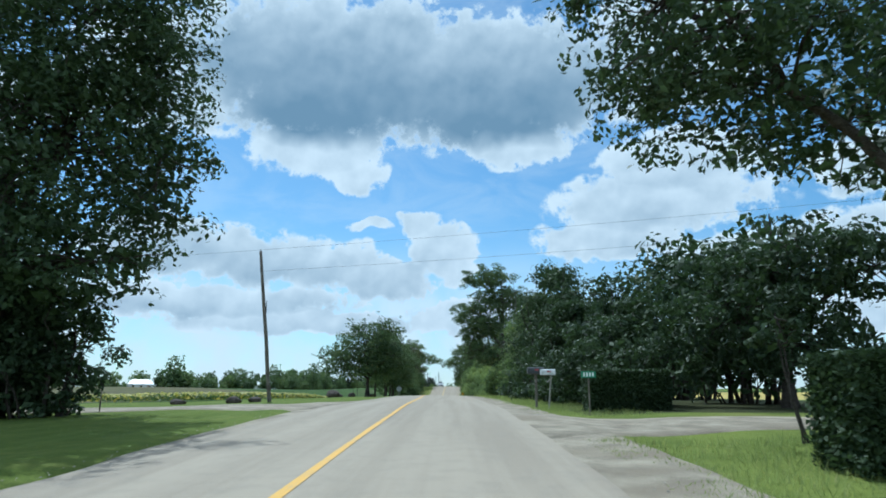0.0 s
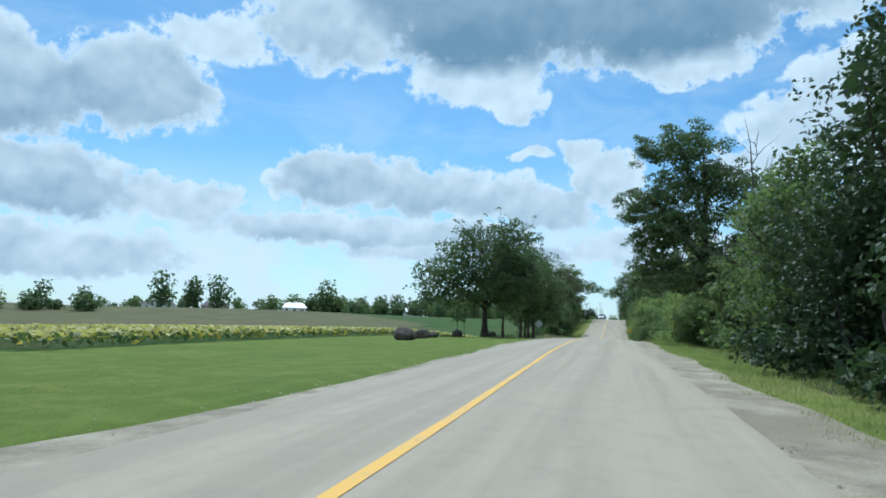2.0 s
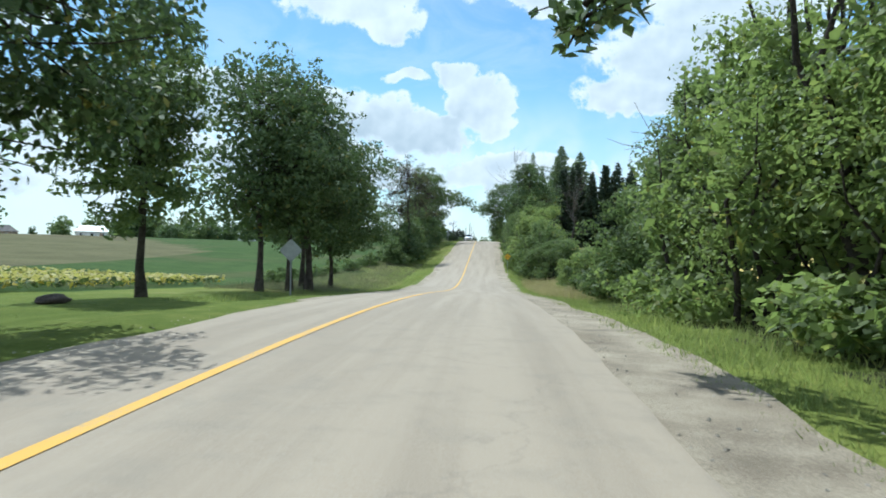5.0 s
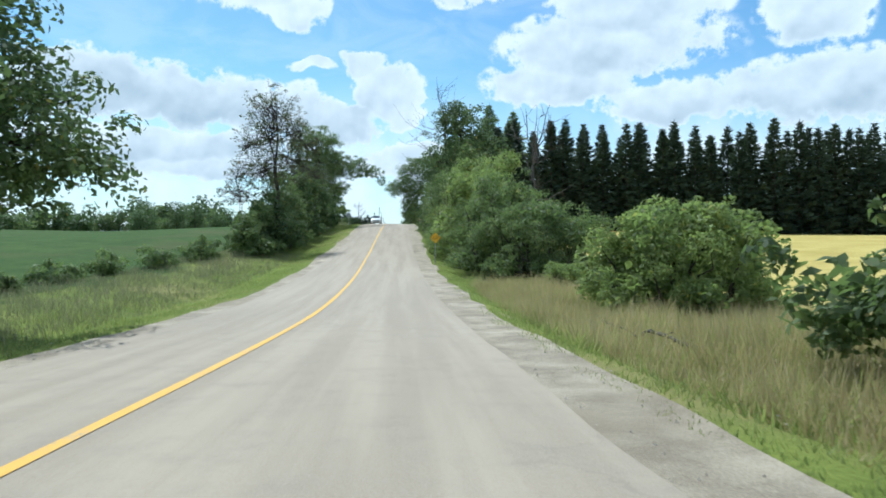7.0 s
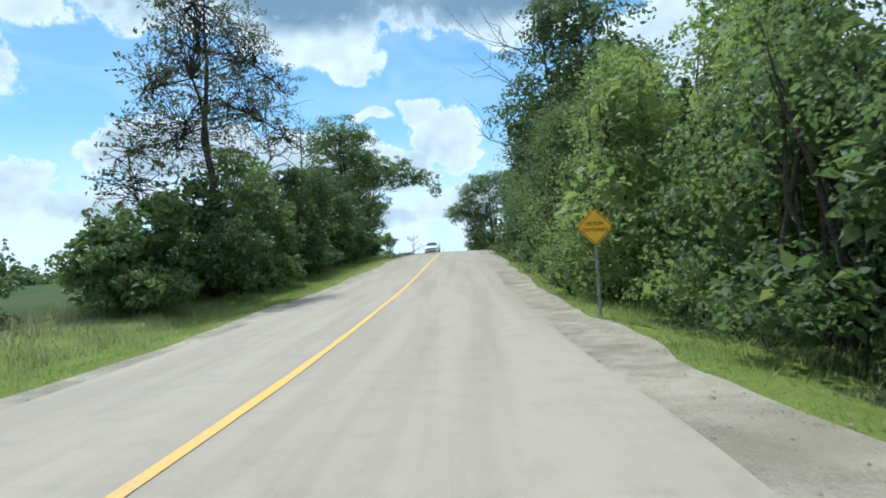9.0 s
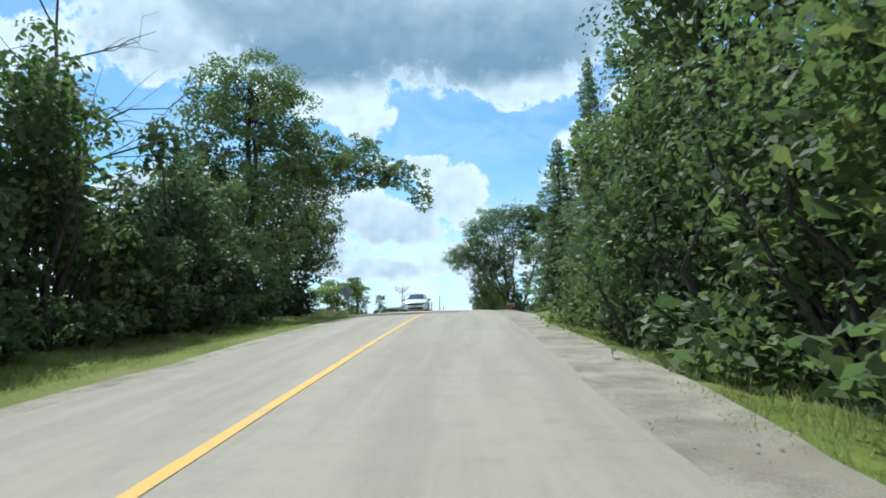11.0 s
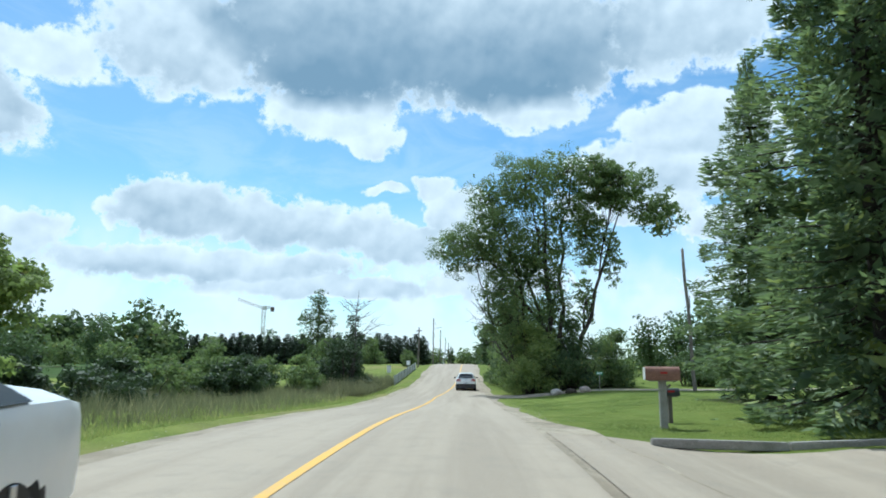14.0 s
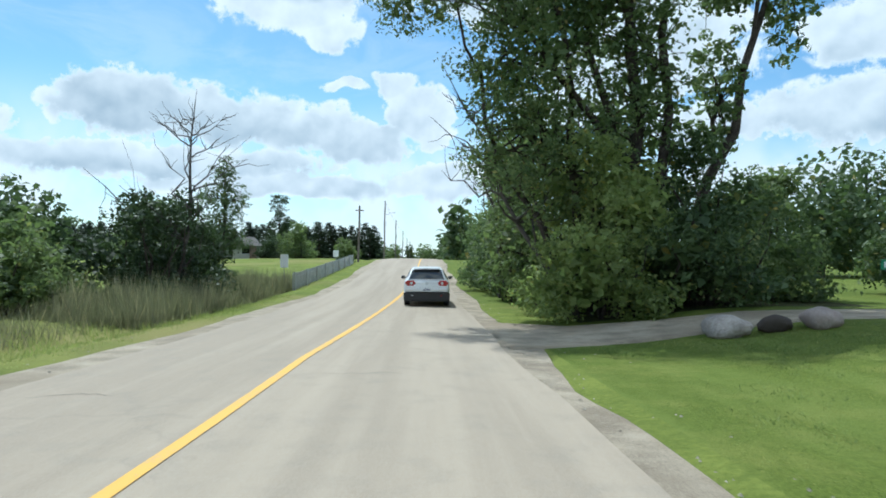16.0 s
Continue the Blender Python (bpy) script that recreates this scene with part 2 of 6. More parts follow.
M["crop"] = mottled("crop_ground", (0.038, 0.068, 0.016), (0.062, 0.098, 0.026), 0.3, 5.0, 0.95, 0.8, 0.1, c=(0.075, 0.085, 0.032), spec=0.08)
M["ripe"] = mottled("ripe_field", (0.36, 0.28, 0.08), (0.48, 0.38, 0.13), 0.3, 6.0, 0.95, 0.8, 0.08, spec=0.08)
M["dry_verge"] = mottled("dry_verge", (0.200, 0.165, 0.088), (0.330, 0.275, 0.160), 0.7, 12.0, 0.95, 0.8, 0.06, c=(0.17, 0.165, 0.065), spec=0.08)
# near-black green: the shade between hedge leaves, put into the colour
M["hedge_inner_shade"] = mottled("hedge_inner_shade", (0.012, 0.020, 0.008), (0.030, 0.045, 0.016), 4.0, 30.0, 0.95, 0.8, 0.04, spec=0.05)
M["bark"] = mottled("bark", (0.036, 0.030, 0.025), (0.095, 0.080, 0.065), 3.0, 22.0, 0.95, 1.0, 0.06, spec=0.15)
M["dead_bark"] = mottled("dead_bark", (0.055, 0.048, 0.043), (0.11, 0.098, 0.088), 3.0, 22.0, 0.95, 0.8, 0.03)
M["tar"] = mottled("crack_tar", (0.045, 0.042, 0.038), (0.11, 0.10, 0.09), 3.0, 20.0, 0.95, 0.4, 0.01, spec=0.1)
M["pole_wood"] = mottled("weathered_pole", (0.10, 0.085, 0.07), (0.19, 0.165, 0.14), 2.0, 26.0, 0.9, 0.7, 0.02)
M["pale_wood"] = mottled("pale_wood", (0.36, 0.36, 0.35), (0.52, 0.52, 0.50), 2.0, 26.0, 0.9, 0.6, 0.015)
M["grey_wood"] = mottled("grey_wood", (0.20, 0.185, 0.16), (0.32, 0.30, 0.27), 2.0, 26.0, 0.9, 0.6, 0.015)
M["stone"] = mottled("field_stone", (0.050, 0.040, 0.034), (0.150, 0.122, 0.105), 2.6, 18.0, 0.95, 1.0, 0.06, c=(0.085, 0.070, 0.060), spec=0.15)
M["pale_stone"] = mottled("pale_stone", (0.27, 0.235, 0.21), (0.47, 0.415, 0.37), 1.8, 16.0, 0.9, 0.9, 0.05, c=(0.36, 0.27, 0.24))
M["maple"] = leafy("maple_leaves", (0.038, 0.068, 0.024), (0.140, 0.205, 0.056), (0.276, 0.224, 0.052), 0.3, 0.96)
# darker leaf copy; at the start its colour also carries shade and backlight
M["dark_leaf"] = leafy("dark_shaded_leaves", (0.024, 0.043, 0.017), (0.065, 0.105, 0.030), None, 0.25)
M["bright_leaf"] = leafy("bright_leaves", (0.070, 0.108, 0.028), (0.300, 0.365, 0.078), (0.380, 0.330, 0.070), 0.5, 0.94)
M["bush_leaf"] = leafy("bush_leaves", (0.046, 0.076, 0.025), (0.195, 0.258, 0.066), (0.302, 0.284, 0.076), 0.45, 0.95)
M["elm_leaf"] = leafy("elm_leaves", (0.060, 0.100, 0.030), (0.200, 0.270, 0.072), (0.330, 0.280, 0.096), 0.42, 0.95)
M["rusty_leaf"] = leafy("thin_leaves", (0.064, 0.082, 0.029), (0.154, 0.172, 0.054), (0.360, 0.180, 0.072), 0.3, 0.88)
M["needle"] = leafy("spruce_needles", (0.070, 0.112, 0.056), (0.245, 0.320, 0.122), (0.340, 0.380, 0.112), 0.34, 0.82)
M["dark_needle"] = leafy("plantation_needles", (0.022, 0.040, 0.022), (0.065, 0.096, 0.044), None, 0.15)
M["grass_blade"] = leafy("grass_blades", (0.140, 0.176, 0.036), (0.330, 0.365, 0.078), (0.450, 0.400, 0.150), 0.5, 0.86)
M["lawn_blade"] = leafy("lawn_blades", (0.100, 0.145, 0.022), (0.240, 0.300, 0.056), (0.38, 0.35, 0.12), 0.4, 0.9)
M["dry_blade"] = leafy("dry_grass", (0.300, 0.215, 0.090), (0.600, 0.470, 0.220), (0.270, 0.270, 0.080), 0.35, 0.75)
M["weed"] = leafy("weeds", (0.105, 0.108, 0.052), (0.240, 0.225, 0.125), (0.46, 0.38, 0.22), 0.45, 0.80)
M["crop_leaf"] = leafy("crop_leaves", (0.05, 0.09, 0.018), (0.12, 0.17, 0.03), (0.75, 0.56, 0.07), 0.35, 0.6)
M["flower"] = leafy("yellow_flowers", (0.36, 0.32, 0.05), (0.66, 0.54, 0.10), None, 0.35)
M["white_paint"] = plain("white_car_paint", (0.78, 0.79, 0.80), 0.22, 0.0, 0.6, 0.015)
M["black_plastic"] = plain("black_plastic", (0.022, 0.022, 0.024), 0.55)
M["glass_dark"] = plain("tinted_glass", (0.015, 0.018, 0.02), 0.06, 0.0, 0.8)
M["rubber"] = plain("rubber", (0.02, 0.02, 0.02), 0.85)
M["alloy"] = plain("alloy", (0.55, 0.56, 0.58), 0.3, 0.9)
M["tail_red"] = plain("red_lens", (0.34, 0.012, 0.015), 0.15, 0.0, 0.7)
M["lamp_front"] = plain("smoky_lens", (0.10, 0.11, 0.12), 0.08, 0.3, 0.8)
M["lamp_clear"] = plain("clear_lens", (0.62, 0.65, 0.68), 0.1, 0.2, 0.8)
M["plate"] = plain("plate_white", (0.7, 0.7, 0.7), 0.4)
M["plate_bar"] = plain("plate_bars", (0.05, 0.08, 0.2), 0.5)
M["sign_yellow"] = plain("sign_yellow", (0.80, 0.44, 0.02), 0.45, 0.0, 0.4, 0.08)
M["sign_black"] = plain("sign_black", (0.02, 0.02, 0.02), 0.5)
M["sign_back"] = mottled("bare_aluminium", (0.30, 0.31, 0.32), (0.42, 0.43, 0.44), 3.0, 30.0, 0.5, 0.1, 0.002, 0.7)
M["sign_green"] = plain("sign_green", (0.03, 0.20, 0.10), 0.5)
M["sign_white"] = plain("sign_white", (0.75, 0.76, 0.76), 0.5)
M["steel"] = mottled("galvanised_steel", (0.28, 0.29, 0.30), (0.42, 0.43, 0.44), 5.0, 40.0, 0.45, 0.1, 0.002, 0.8)
M["mailbox_white"] = mottled("mailbox_white", (0.55, 0.55, 0.53), (0.70, 0.70, 0.68), 4.0, 30.0, 0.5, 0.2, 0.003)
M["mailbox_black"] = plain("mailbox_black", (0.03, 0.032, 0.035), 0.45)
M["mailbox_brown"] = mottled("mailbox_rust", (0.17, 0.075, 0.05), (0.26, 0.13, 0.09), 4.0, 30.0, 0.6, 0.2, 0.003)
M["wire"] = plain("wire", (0.04, 0.04, 0.045), 0.6)
M["roof"] = mottled("shingle_roof", (0.10, 0.09, 0.085), (0.17, 0.155, 0.145), 1.0, 9.0, 0.9, 0.5, 0.02)
M["siding"] = mottled("pale_siding", (0.55, 0.54, 0.50), (0.66, 0.65, 0.61), 0.8, 9.0, 0.8, 0.2, 0.01)
M["brick"] = mottled("brown_brick", (0.24, 0.16, 0.12), (0.34, 0.24, 0.18), 1.0, 9.0, 0.9, 0.3, 0.01)
M["crane_steel"] = plain("crane_paint", (0.30, 0.27, 0.22), 0.6)


# ---- the lie of the land ----
ROAD_Y = [-400, -60, 0, 8.4, 16.4, 24, 32, 40, 55, 63, 80, 90, 100, 110, 120.2, 128, 136, 144, 153, 161, 170, 180, 190, 201, 209.4, 217, 225,
          232.7, 240.6, 248.5, 256.7, 266, 275, 283, 295, 310, 322, 332, 345, 365, 400, 500, 700, 3000]
EYE_Z = [-3.0, -2.4, 0, .32, .62, .82, .93, 1.0, 1.1, 1.14, 1.10, 1.02, .72, .22, -.40, -.80, -1.0, -1.0, -.8, -.43, .1, .85, 1.65, 2.5, 3.05, 3.45, 3.72,
         3.75, 3.6, 3.2, 2.8, 2.5, 2.3, 2.2, 2.35, 2.95, 3.45, 3.75, 3.85, 3.65, 2.9, 1.4, 0.4, 0.0]
FINE_Y = np.arange(-400, 1200, 1.0)
RAW = np.interp(FINE_Y, ROAD_Y, EYE_Z) - 1.35


def smoothed(v, sigma):
    k = np.exp(-0.5 * (np.arange(-int(4 * sigma), int(4 * sigma) + 1) / sigma) ** 2)
    k /= k.sum()
    return np.convolve(np.pad(v, len(k) // 2, mode="edge"), k, mode="valid")


PROFILE, BROAD = smoothed(RAW, 3.0), smoothed(RAW, 45.0)


def road_z(y):
    return np.interp(y, FINE_Y, PROFILE)


def sstep(a, b, v):
    t = np.clip((v - a) / (b - a), 0, 1)
    return t * t * (3 - 2 * t)


def ground_z(x, y):
    """Height of the ground: the road's bed, its shallow ditches, and the open land to the sides."""
    x, y = np.asarray(x, float), np.asarray(y, float)
    ax = np.abs(x)
    near = road_z(y) - 0.12 * (1 - sstep(3.4, 4.6, ax)) - 0.05
    ditch = -0.28 * sstep(4.6, 6.2, ax) * (1 - sstep(6.4, 9.5, ax))
    ditch = ditch * (1 - sstep(232, 242, y) * (x > 0) * 0.9) * np.where(y < 100, 0.35, 1.0)
    lawn_rise = 0.55 * sstep(5, 12, x) * sstep(236, 250, y) * (1 - sstep(290, 310, y))
    bank = 1.15 * sstep(8.0, 13, x) * sstep(203, 215, y) * (1 - sstep(224, 229.5, y)) * (1 - sstep(40, 60, x))
    wide = np.interp(y, FINE_Y, BROAD)
    hill = 1.1 * np.exp(-((y - 240) / 70) ** 2) * sstep(-18, -110, x) * (1 - sstep(-250, -600, x))
    roll = 0.25 * np.sin(x * 0.045 + 1.3) * np.sin(y * 0.031) * sstep(15, 60, ax)
    lawn_drop = -0.22 * sstep(-6, -14, x) * (1 - sstep(95, 130, y))
    far = -0.6 * sstep(300, 1500, np.hypot(x, y - 130))
    w = sstep(10, 55, ax)
    return near * (1 - w) + (wide - 0.15) * w + ditch + lawn_rise + hill + roll + far + lawn_drop + bank


def gz(x, y):
    return float(ground_z(x, y))


# ---- mesh helpers ----
def mesh_pydata(name, verts, faces, smooth=False):
    me = bpy.data.meshes.new(name)
    me.from_pydata([tuple(v) for v in verts], [], [tuple(f) for f in faces])
    if smooth:
        me.polygons.foreach_set("use_smooth", np.ones(len(me.polygons), bool))
    me.update()
    return me


def mesh_cards(name, corners):
    """One mesh of loose faces, each with k corners: an array (n, k, 3)."""
    n, k = corners.shape[:2]
    me = bpy.data.meshes.new(name)
    me.vertices.add(n * k)
    me.vertices.foreach_set("co", np.ascontiguousarray(corners, np.float32).ravel())
    me.loops.add(n * k)
    me.loops.foreach_set("vertex_index", np.arange(n * k, dtype=np.int32))
    me.polygons.add(n)
    me.polygons.foreach_set("loop_start", np.arange(0, n * k, k, dtype=np.int32))
    me.update(calc_edges=True)
    return me


def part(name, data, mat, parent, label=""):
    """Links a bmesh or mesh as one mesh object under a thing or a part."""
    if isinstance(data, bmesh.types.BMesh):
        me = bpy.data.meshes.new(name)
        data.to_mesh(me)
        data.free()
    else:
        me = data
    if mat and not me.materials:
        me.materials.append(mat)
    ob = new(name, me)
    ob.parent = parent
    return tagged(ob, label) if label else ob


def thing(name, x, y, z, label, category, group="", turn=0.0, kind=""):
    ob = new(name)
    ob.empty_display_size = 0.2
    ob.matrix_world = pose(x, y, z, 0, 0, turn)
    return tagged(ob, label, category, group, kind)


def box(sx, sy, sz, at=(0, 0, 0), bev=0.0, seg=2, m=None):
    """A bevelled block; at is the middle of its base."""
    bm = bmesh.new()
    bmesh.ops.create_cube(bm, size=1.0)
    bmesh.ops.scale(bm, vec=(sx, sy, sz), verts=bm.verts)
    if bev:
        bmesh.ops.bevel(bm, geom=bm.edges[:], offset=bev, segments=seg, affect="EDGES")
    bmesh.ops.translate(bm, vec=(at[0], at[1], at[2] + sz / 2), verts=bm.verts)
    if m:
        bmesh.ops.transform(bm, matrix=m, verts=bm.verts)
    return bm


def cyl(r1, r2, h, seg=12, m=None):
    bm = bmesh.new()
    bmesh.ops.create_cone(bm, cap_ends=True, segments=seg, radius1=r1, radius2=r2, depth=h)
    bmesh.ops.translate(bm, vec=(0, 0, h / 2), verts=bm.verts)
    if m:
        bmesh.ops.transform(bm, matrix=m, verts=bm.verts)
    for f in bm.faces:
        f.smooth = len(f.verts) == 4
    return bm


class Tubes:
    """Collects tapered, bent tubes into one mesh."""

    def __init__(self):
        self.v, self.f = [], []

    def add(self, pts, radii, seg=6):
        pts = np.asarray(pts, float)
        base = len(self.v)
        for i, p in enumerate(pts):
            d = pts[min(i + 1, len(pts) - 1)] - pts[max(i - 1, 0)]
            d = d / (np.linalg.norm(d) + 1e-9)
            a = np.cross(d, (0.31, 0.95, 0.05) if abs(d[2]) > 0.7 else (0, 0, 1))
            a /= np.linalg.norm(a) + 1e-9
            b = np.cross(d, a)
            for k in range(seg):
                t = 2 * math.pi * k / seg
                self.v.append(p + radii[i] * (a * math.cos(t) + b * math.sin(t)))
        for i in range(len(pts) - 1):
            for k in range(seg):
                q = base + i * seg
                self.f.append((q + k, q + (k + 1) % seg, q + seg + (k + 1) % seg, q + seg + k))
        self.f.append(tuple(base + (len(pts) - 1) * seg + k for k in range(seg)))

    def mesh(self, name):
        return mesh_pydata(name, self.v, self.f, True)


def bent(a, b, sag, rng, n=6, wobble=0.04):
    """Points from a to b, bowed by sag (upwards if positive) and a little crooked."""
    a, b = np.asarray(a, float), np.asarray(b, float)
    t = np.linspace(0, 1, n)[:, None]
    p = a + (b - a) * t
    p[:, 2] += sag * (4 * t * (1 - t))[:, 0]
    j = rng.normal(0, wobble * np.linalg.norm(b - a), (n, 3)) * np.sin(math.pi * t)
    return p + j


# ---- plants ----
def leaf_cards(rng, centres, size, droop=0.25, up=0.5, ratio=0.6, face=None):
    """One leaf at each centre; face: the way each one turns to, out of its clump."""
    n = len(centres)
    nor = rng.normal(0, 1, (n, 3))
    if face is None:
        nor[:, 2] = np.abs(nor[:, 2]) + up
    else:
        nor = nor * 0.55 + face
        nor[:, 2] += 0.3
    nor /= np.linalg.norm(nor, axis=1)[:, None]
    ax = np.cross(nor, rng.normal(0, 1, (n, 3)))
    ax /= np.linalg.norm(ax, axis=1)[:, None] + 1e-9
    ax[:, 2] -= droop
    ax /= np.linalg.norm(ax, axis=1)[:, None]
    side = np.cross(nor, ax)
    s = (size * rng.uniform(0.6, 1.35, n))[:, None]
    out = np.empty((n, 4, 3))
    out[:, 0] = centres - ax * s * 0.5
    out[:, 1] = centres + side * s * ratio * 0.5 - ax * s * 0.08 + nor * s * 0.10
    out[:, 2] = centres + ax * s * 0.55
    out[:, 3] = centres - side * s * ratio * 0.5 - ax * s * 0.08 + nor * s * 0.10
    return out


def clumps(rng, lobes, per=1.0, lo=0.5, tight=0.25):
    """Twig centres through a crown made of lobes (x, y, z, rx, ry, rz), thicker towards the outside; with each one's radius and lobe."""
    cs, rs, own = [], [], []
    for i, (x, y, z, a, b, c) in enumerate(lobes):
        k = max(8, int(per * 11 * (a * b * c) ** 0.5))
        u = rng.normal(0, 1, (k, 3))
        u /= np.linalg.norm(u, axis=1)[:, None]
        r = rng.uniform(lo ** 2, 1, k) ** 0.5 * rng.uniform(0.85, 1.15, k)
        cs.append(np.array((x, y, z)) + u * np.array((a, b, c)) * r[:, None])
        rs.append(np.full(k, tight * (a * b * c) ** (1 / 3)) * rng.uniform(0.5, 1.5, k))
        own.append(np.full(k, i))
    return np.concatenate(cs), np.concatenate(rs), np.concatenate(own)


def heap(h, r, seed):
    """Lobes of a lumpy, uneven thicket of that height and half width."""
    rng = np.random.default_rng(seed)
    out = []
    for k in range(3):
        out.append((rng.uniform(-.45, .35) * r, (k - 1) * r * 0.85 + rng.normal(0, .15), h * rng.uniform(0.24, 0.34), r * rng.uniform(0.62, 0.85), r * rng.uniform(0.6, 0.85), h * rng.uniform(0.24, 0.34)))
    for k in range(3):
        out.append((rng.uniform(-.35, .4) * r, (k - 1) * r * 0.65 + rng.normal(0, .2), h * rng.uniform(0.5, 0.68), r * rng.uniform(0.45, 0.7), r * rng.uniform(0.45, 0.7), h * rng.uniform(0.17, 0.26)))
    if h > 3.2:
        # leafy skirt down to the ground
        for k in range(4):
            out.append((rng.uniform(-.75, -.1) * r * (1 if k % 2 else -1), (k - 1.5) * r * 0.62, rng.uniform(0.5, 0.9), r * 0.55, r * 0.55, 0.85))
    for k in range(2):
        out.append((rng.uniform(-.2, .3) * r, rng.uniform(-.6, .6) * r, h * rng.uniform(0.78, 0.9), r * rng.uniform(0.32, 0.5), r * rng.uniform(0.32, 0.5), h * rng.uniform(0.11, 0.17)))
    return out


def dome(h, r, seed):
    """Lobes of a rounded bush with a billowing top."""
    rng = np.random.default_rng(seed)
    out = [(0, 0, h * 0.42, r * 0.92, r * 0.92, h * 0.46)]
    for k in range(11):
        t, u = k * 2.4 + rng.uniform(-.3, .3), rng.uniform(0.12, 0.95)
        w = math.sqrt(1 - u * u)
        out.append((math.cos(t) * w * r * 0.8, math.sin(t) * w * r * 0.8, h * (0.30 + 0.50 * u), r * rng.uniform(.3, .46), r * rng.uniform(.3, .46), h * rng.uniform(.15, .22)))
    for k in range(7):
        t = k * 0.9
        out.append((math.cos(t) * r * 0.78, math.sin(t) * r * 0.78, 0.65, r * 0.34, r * 0.34, 0.75))
    return out


def road_side(x):
    return (-0.8 if x > 0 else 0.8, -0.6)


def foliage(rng, cs, rs, n, size, droop=0.25, floor=None, flat=0.6, ratio=0.6, lobes=(), heart=0.0, toward=None):
    """Leaves on the outer, upper side of each clump, and larger, sparser ones in the heart of each lobe, which close the crown.
    toward: the side, in plan, on which the leaves are finer and more numerous."""
    n = int(n * 0.62)
    size *= 1.15
    w = rs ** 2
    side = np.zeros(len(cs))
    if toward is not None:
        side = cs[:, :2] @ np.array(toward)
        side = np.clip(side / (np.abs(side).max() + 1e-6) * 1.2, -1, 1)
        w = w * np.exp(1.15 * side)
    i = rng.choice(len(cs), n, p=w / w.sum())
    u = rng.normal(0, 1, (n, 3))
    u /= np.linalg.norm(u, axis=1)[:, None]
    u[:, 2] += 0.35
    u /= np.linalg.norm(u, axis=1)[:, None] + 1e-6
    p = cs[i] + u * (rs[i] * (0.3 + 0.72 * rng.uniform(0, 1, n) ** 0.6))[:, None] * np.array((1, 1, flat))
    cards = [(p, size * np.exp(-0.42 * side[i]), u)]
    if heart and len(lobes):
        for x, y, z, a, b, c in lobes:
            r = (a * b * c) ** (1 / 3)
            big = min(max(0.2 * r, size * 1.5), 0.36 if heart > 0.5 else 0.42)
            m = int(heart * 11 * r * r / big ** 2)
            v = rng.normal(0, 1, (m, 3))
            v /= np.linalg.norm(v, axis=1)[:, None]
            cards.append((np.array((x, y, z)) + v * (a, b, c) * (rng.uniform(0, 1, m) ** 0.4 * 0.74)[:, None], big, None))
    out = []
    for p, k, face in cards:
        if floor is not None:
            p[:, 2] = np.where(p[:, 2] < floor, floor + np.abs(rng.normal(0, 0.15, len(p))), p[:, 2])
        out.append(leaf_cards(rng, p, k, droop, ratio=ratio, face=face))
    return np.concatenate(out)


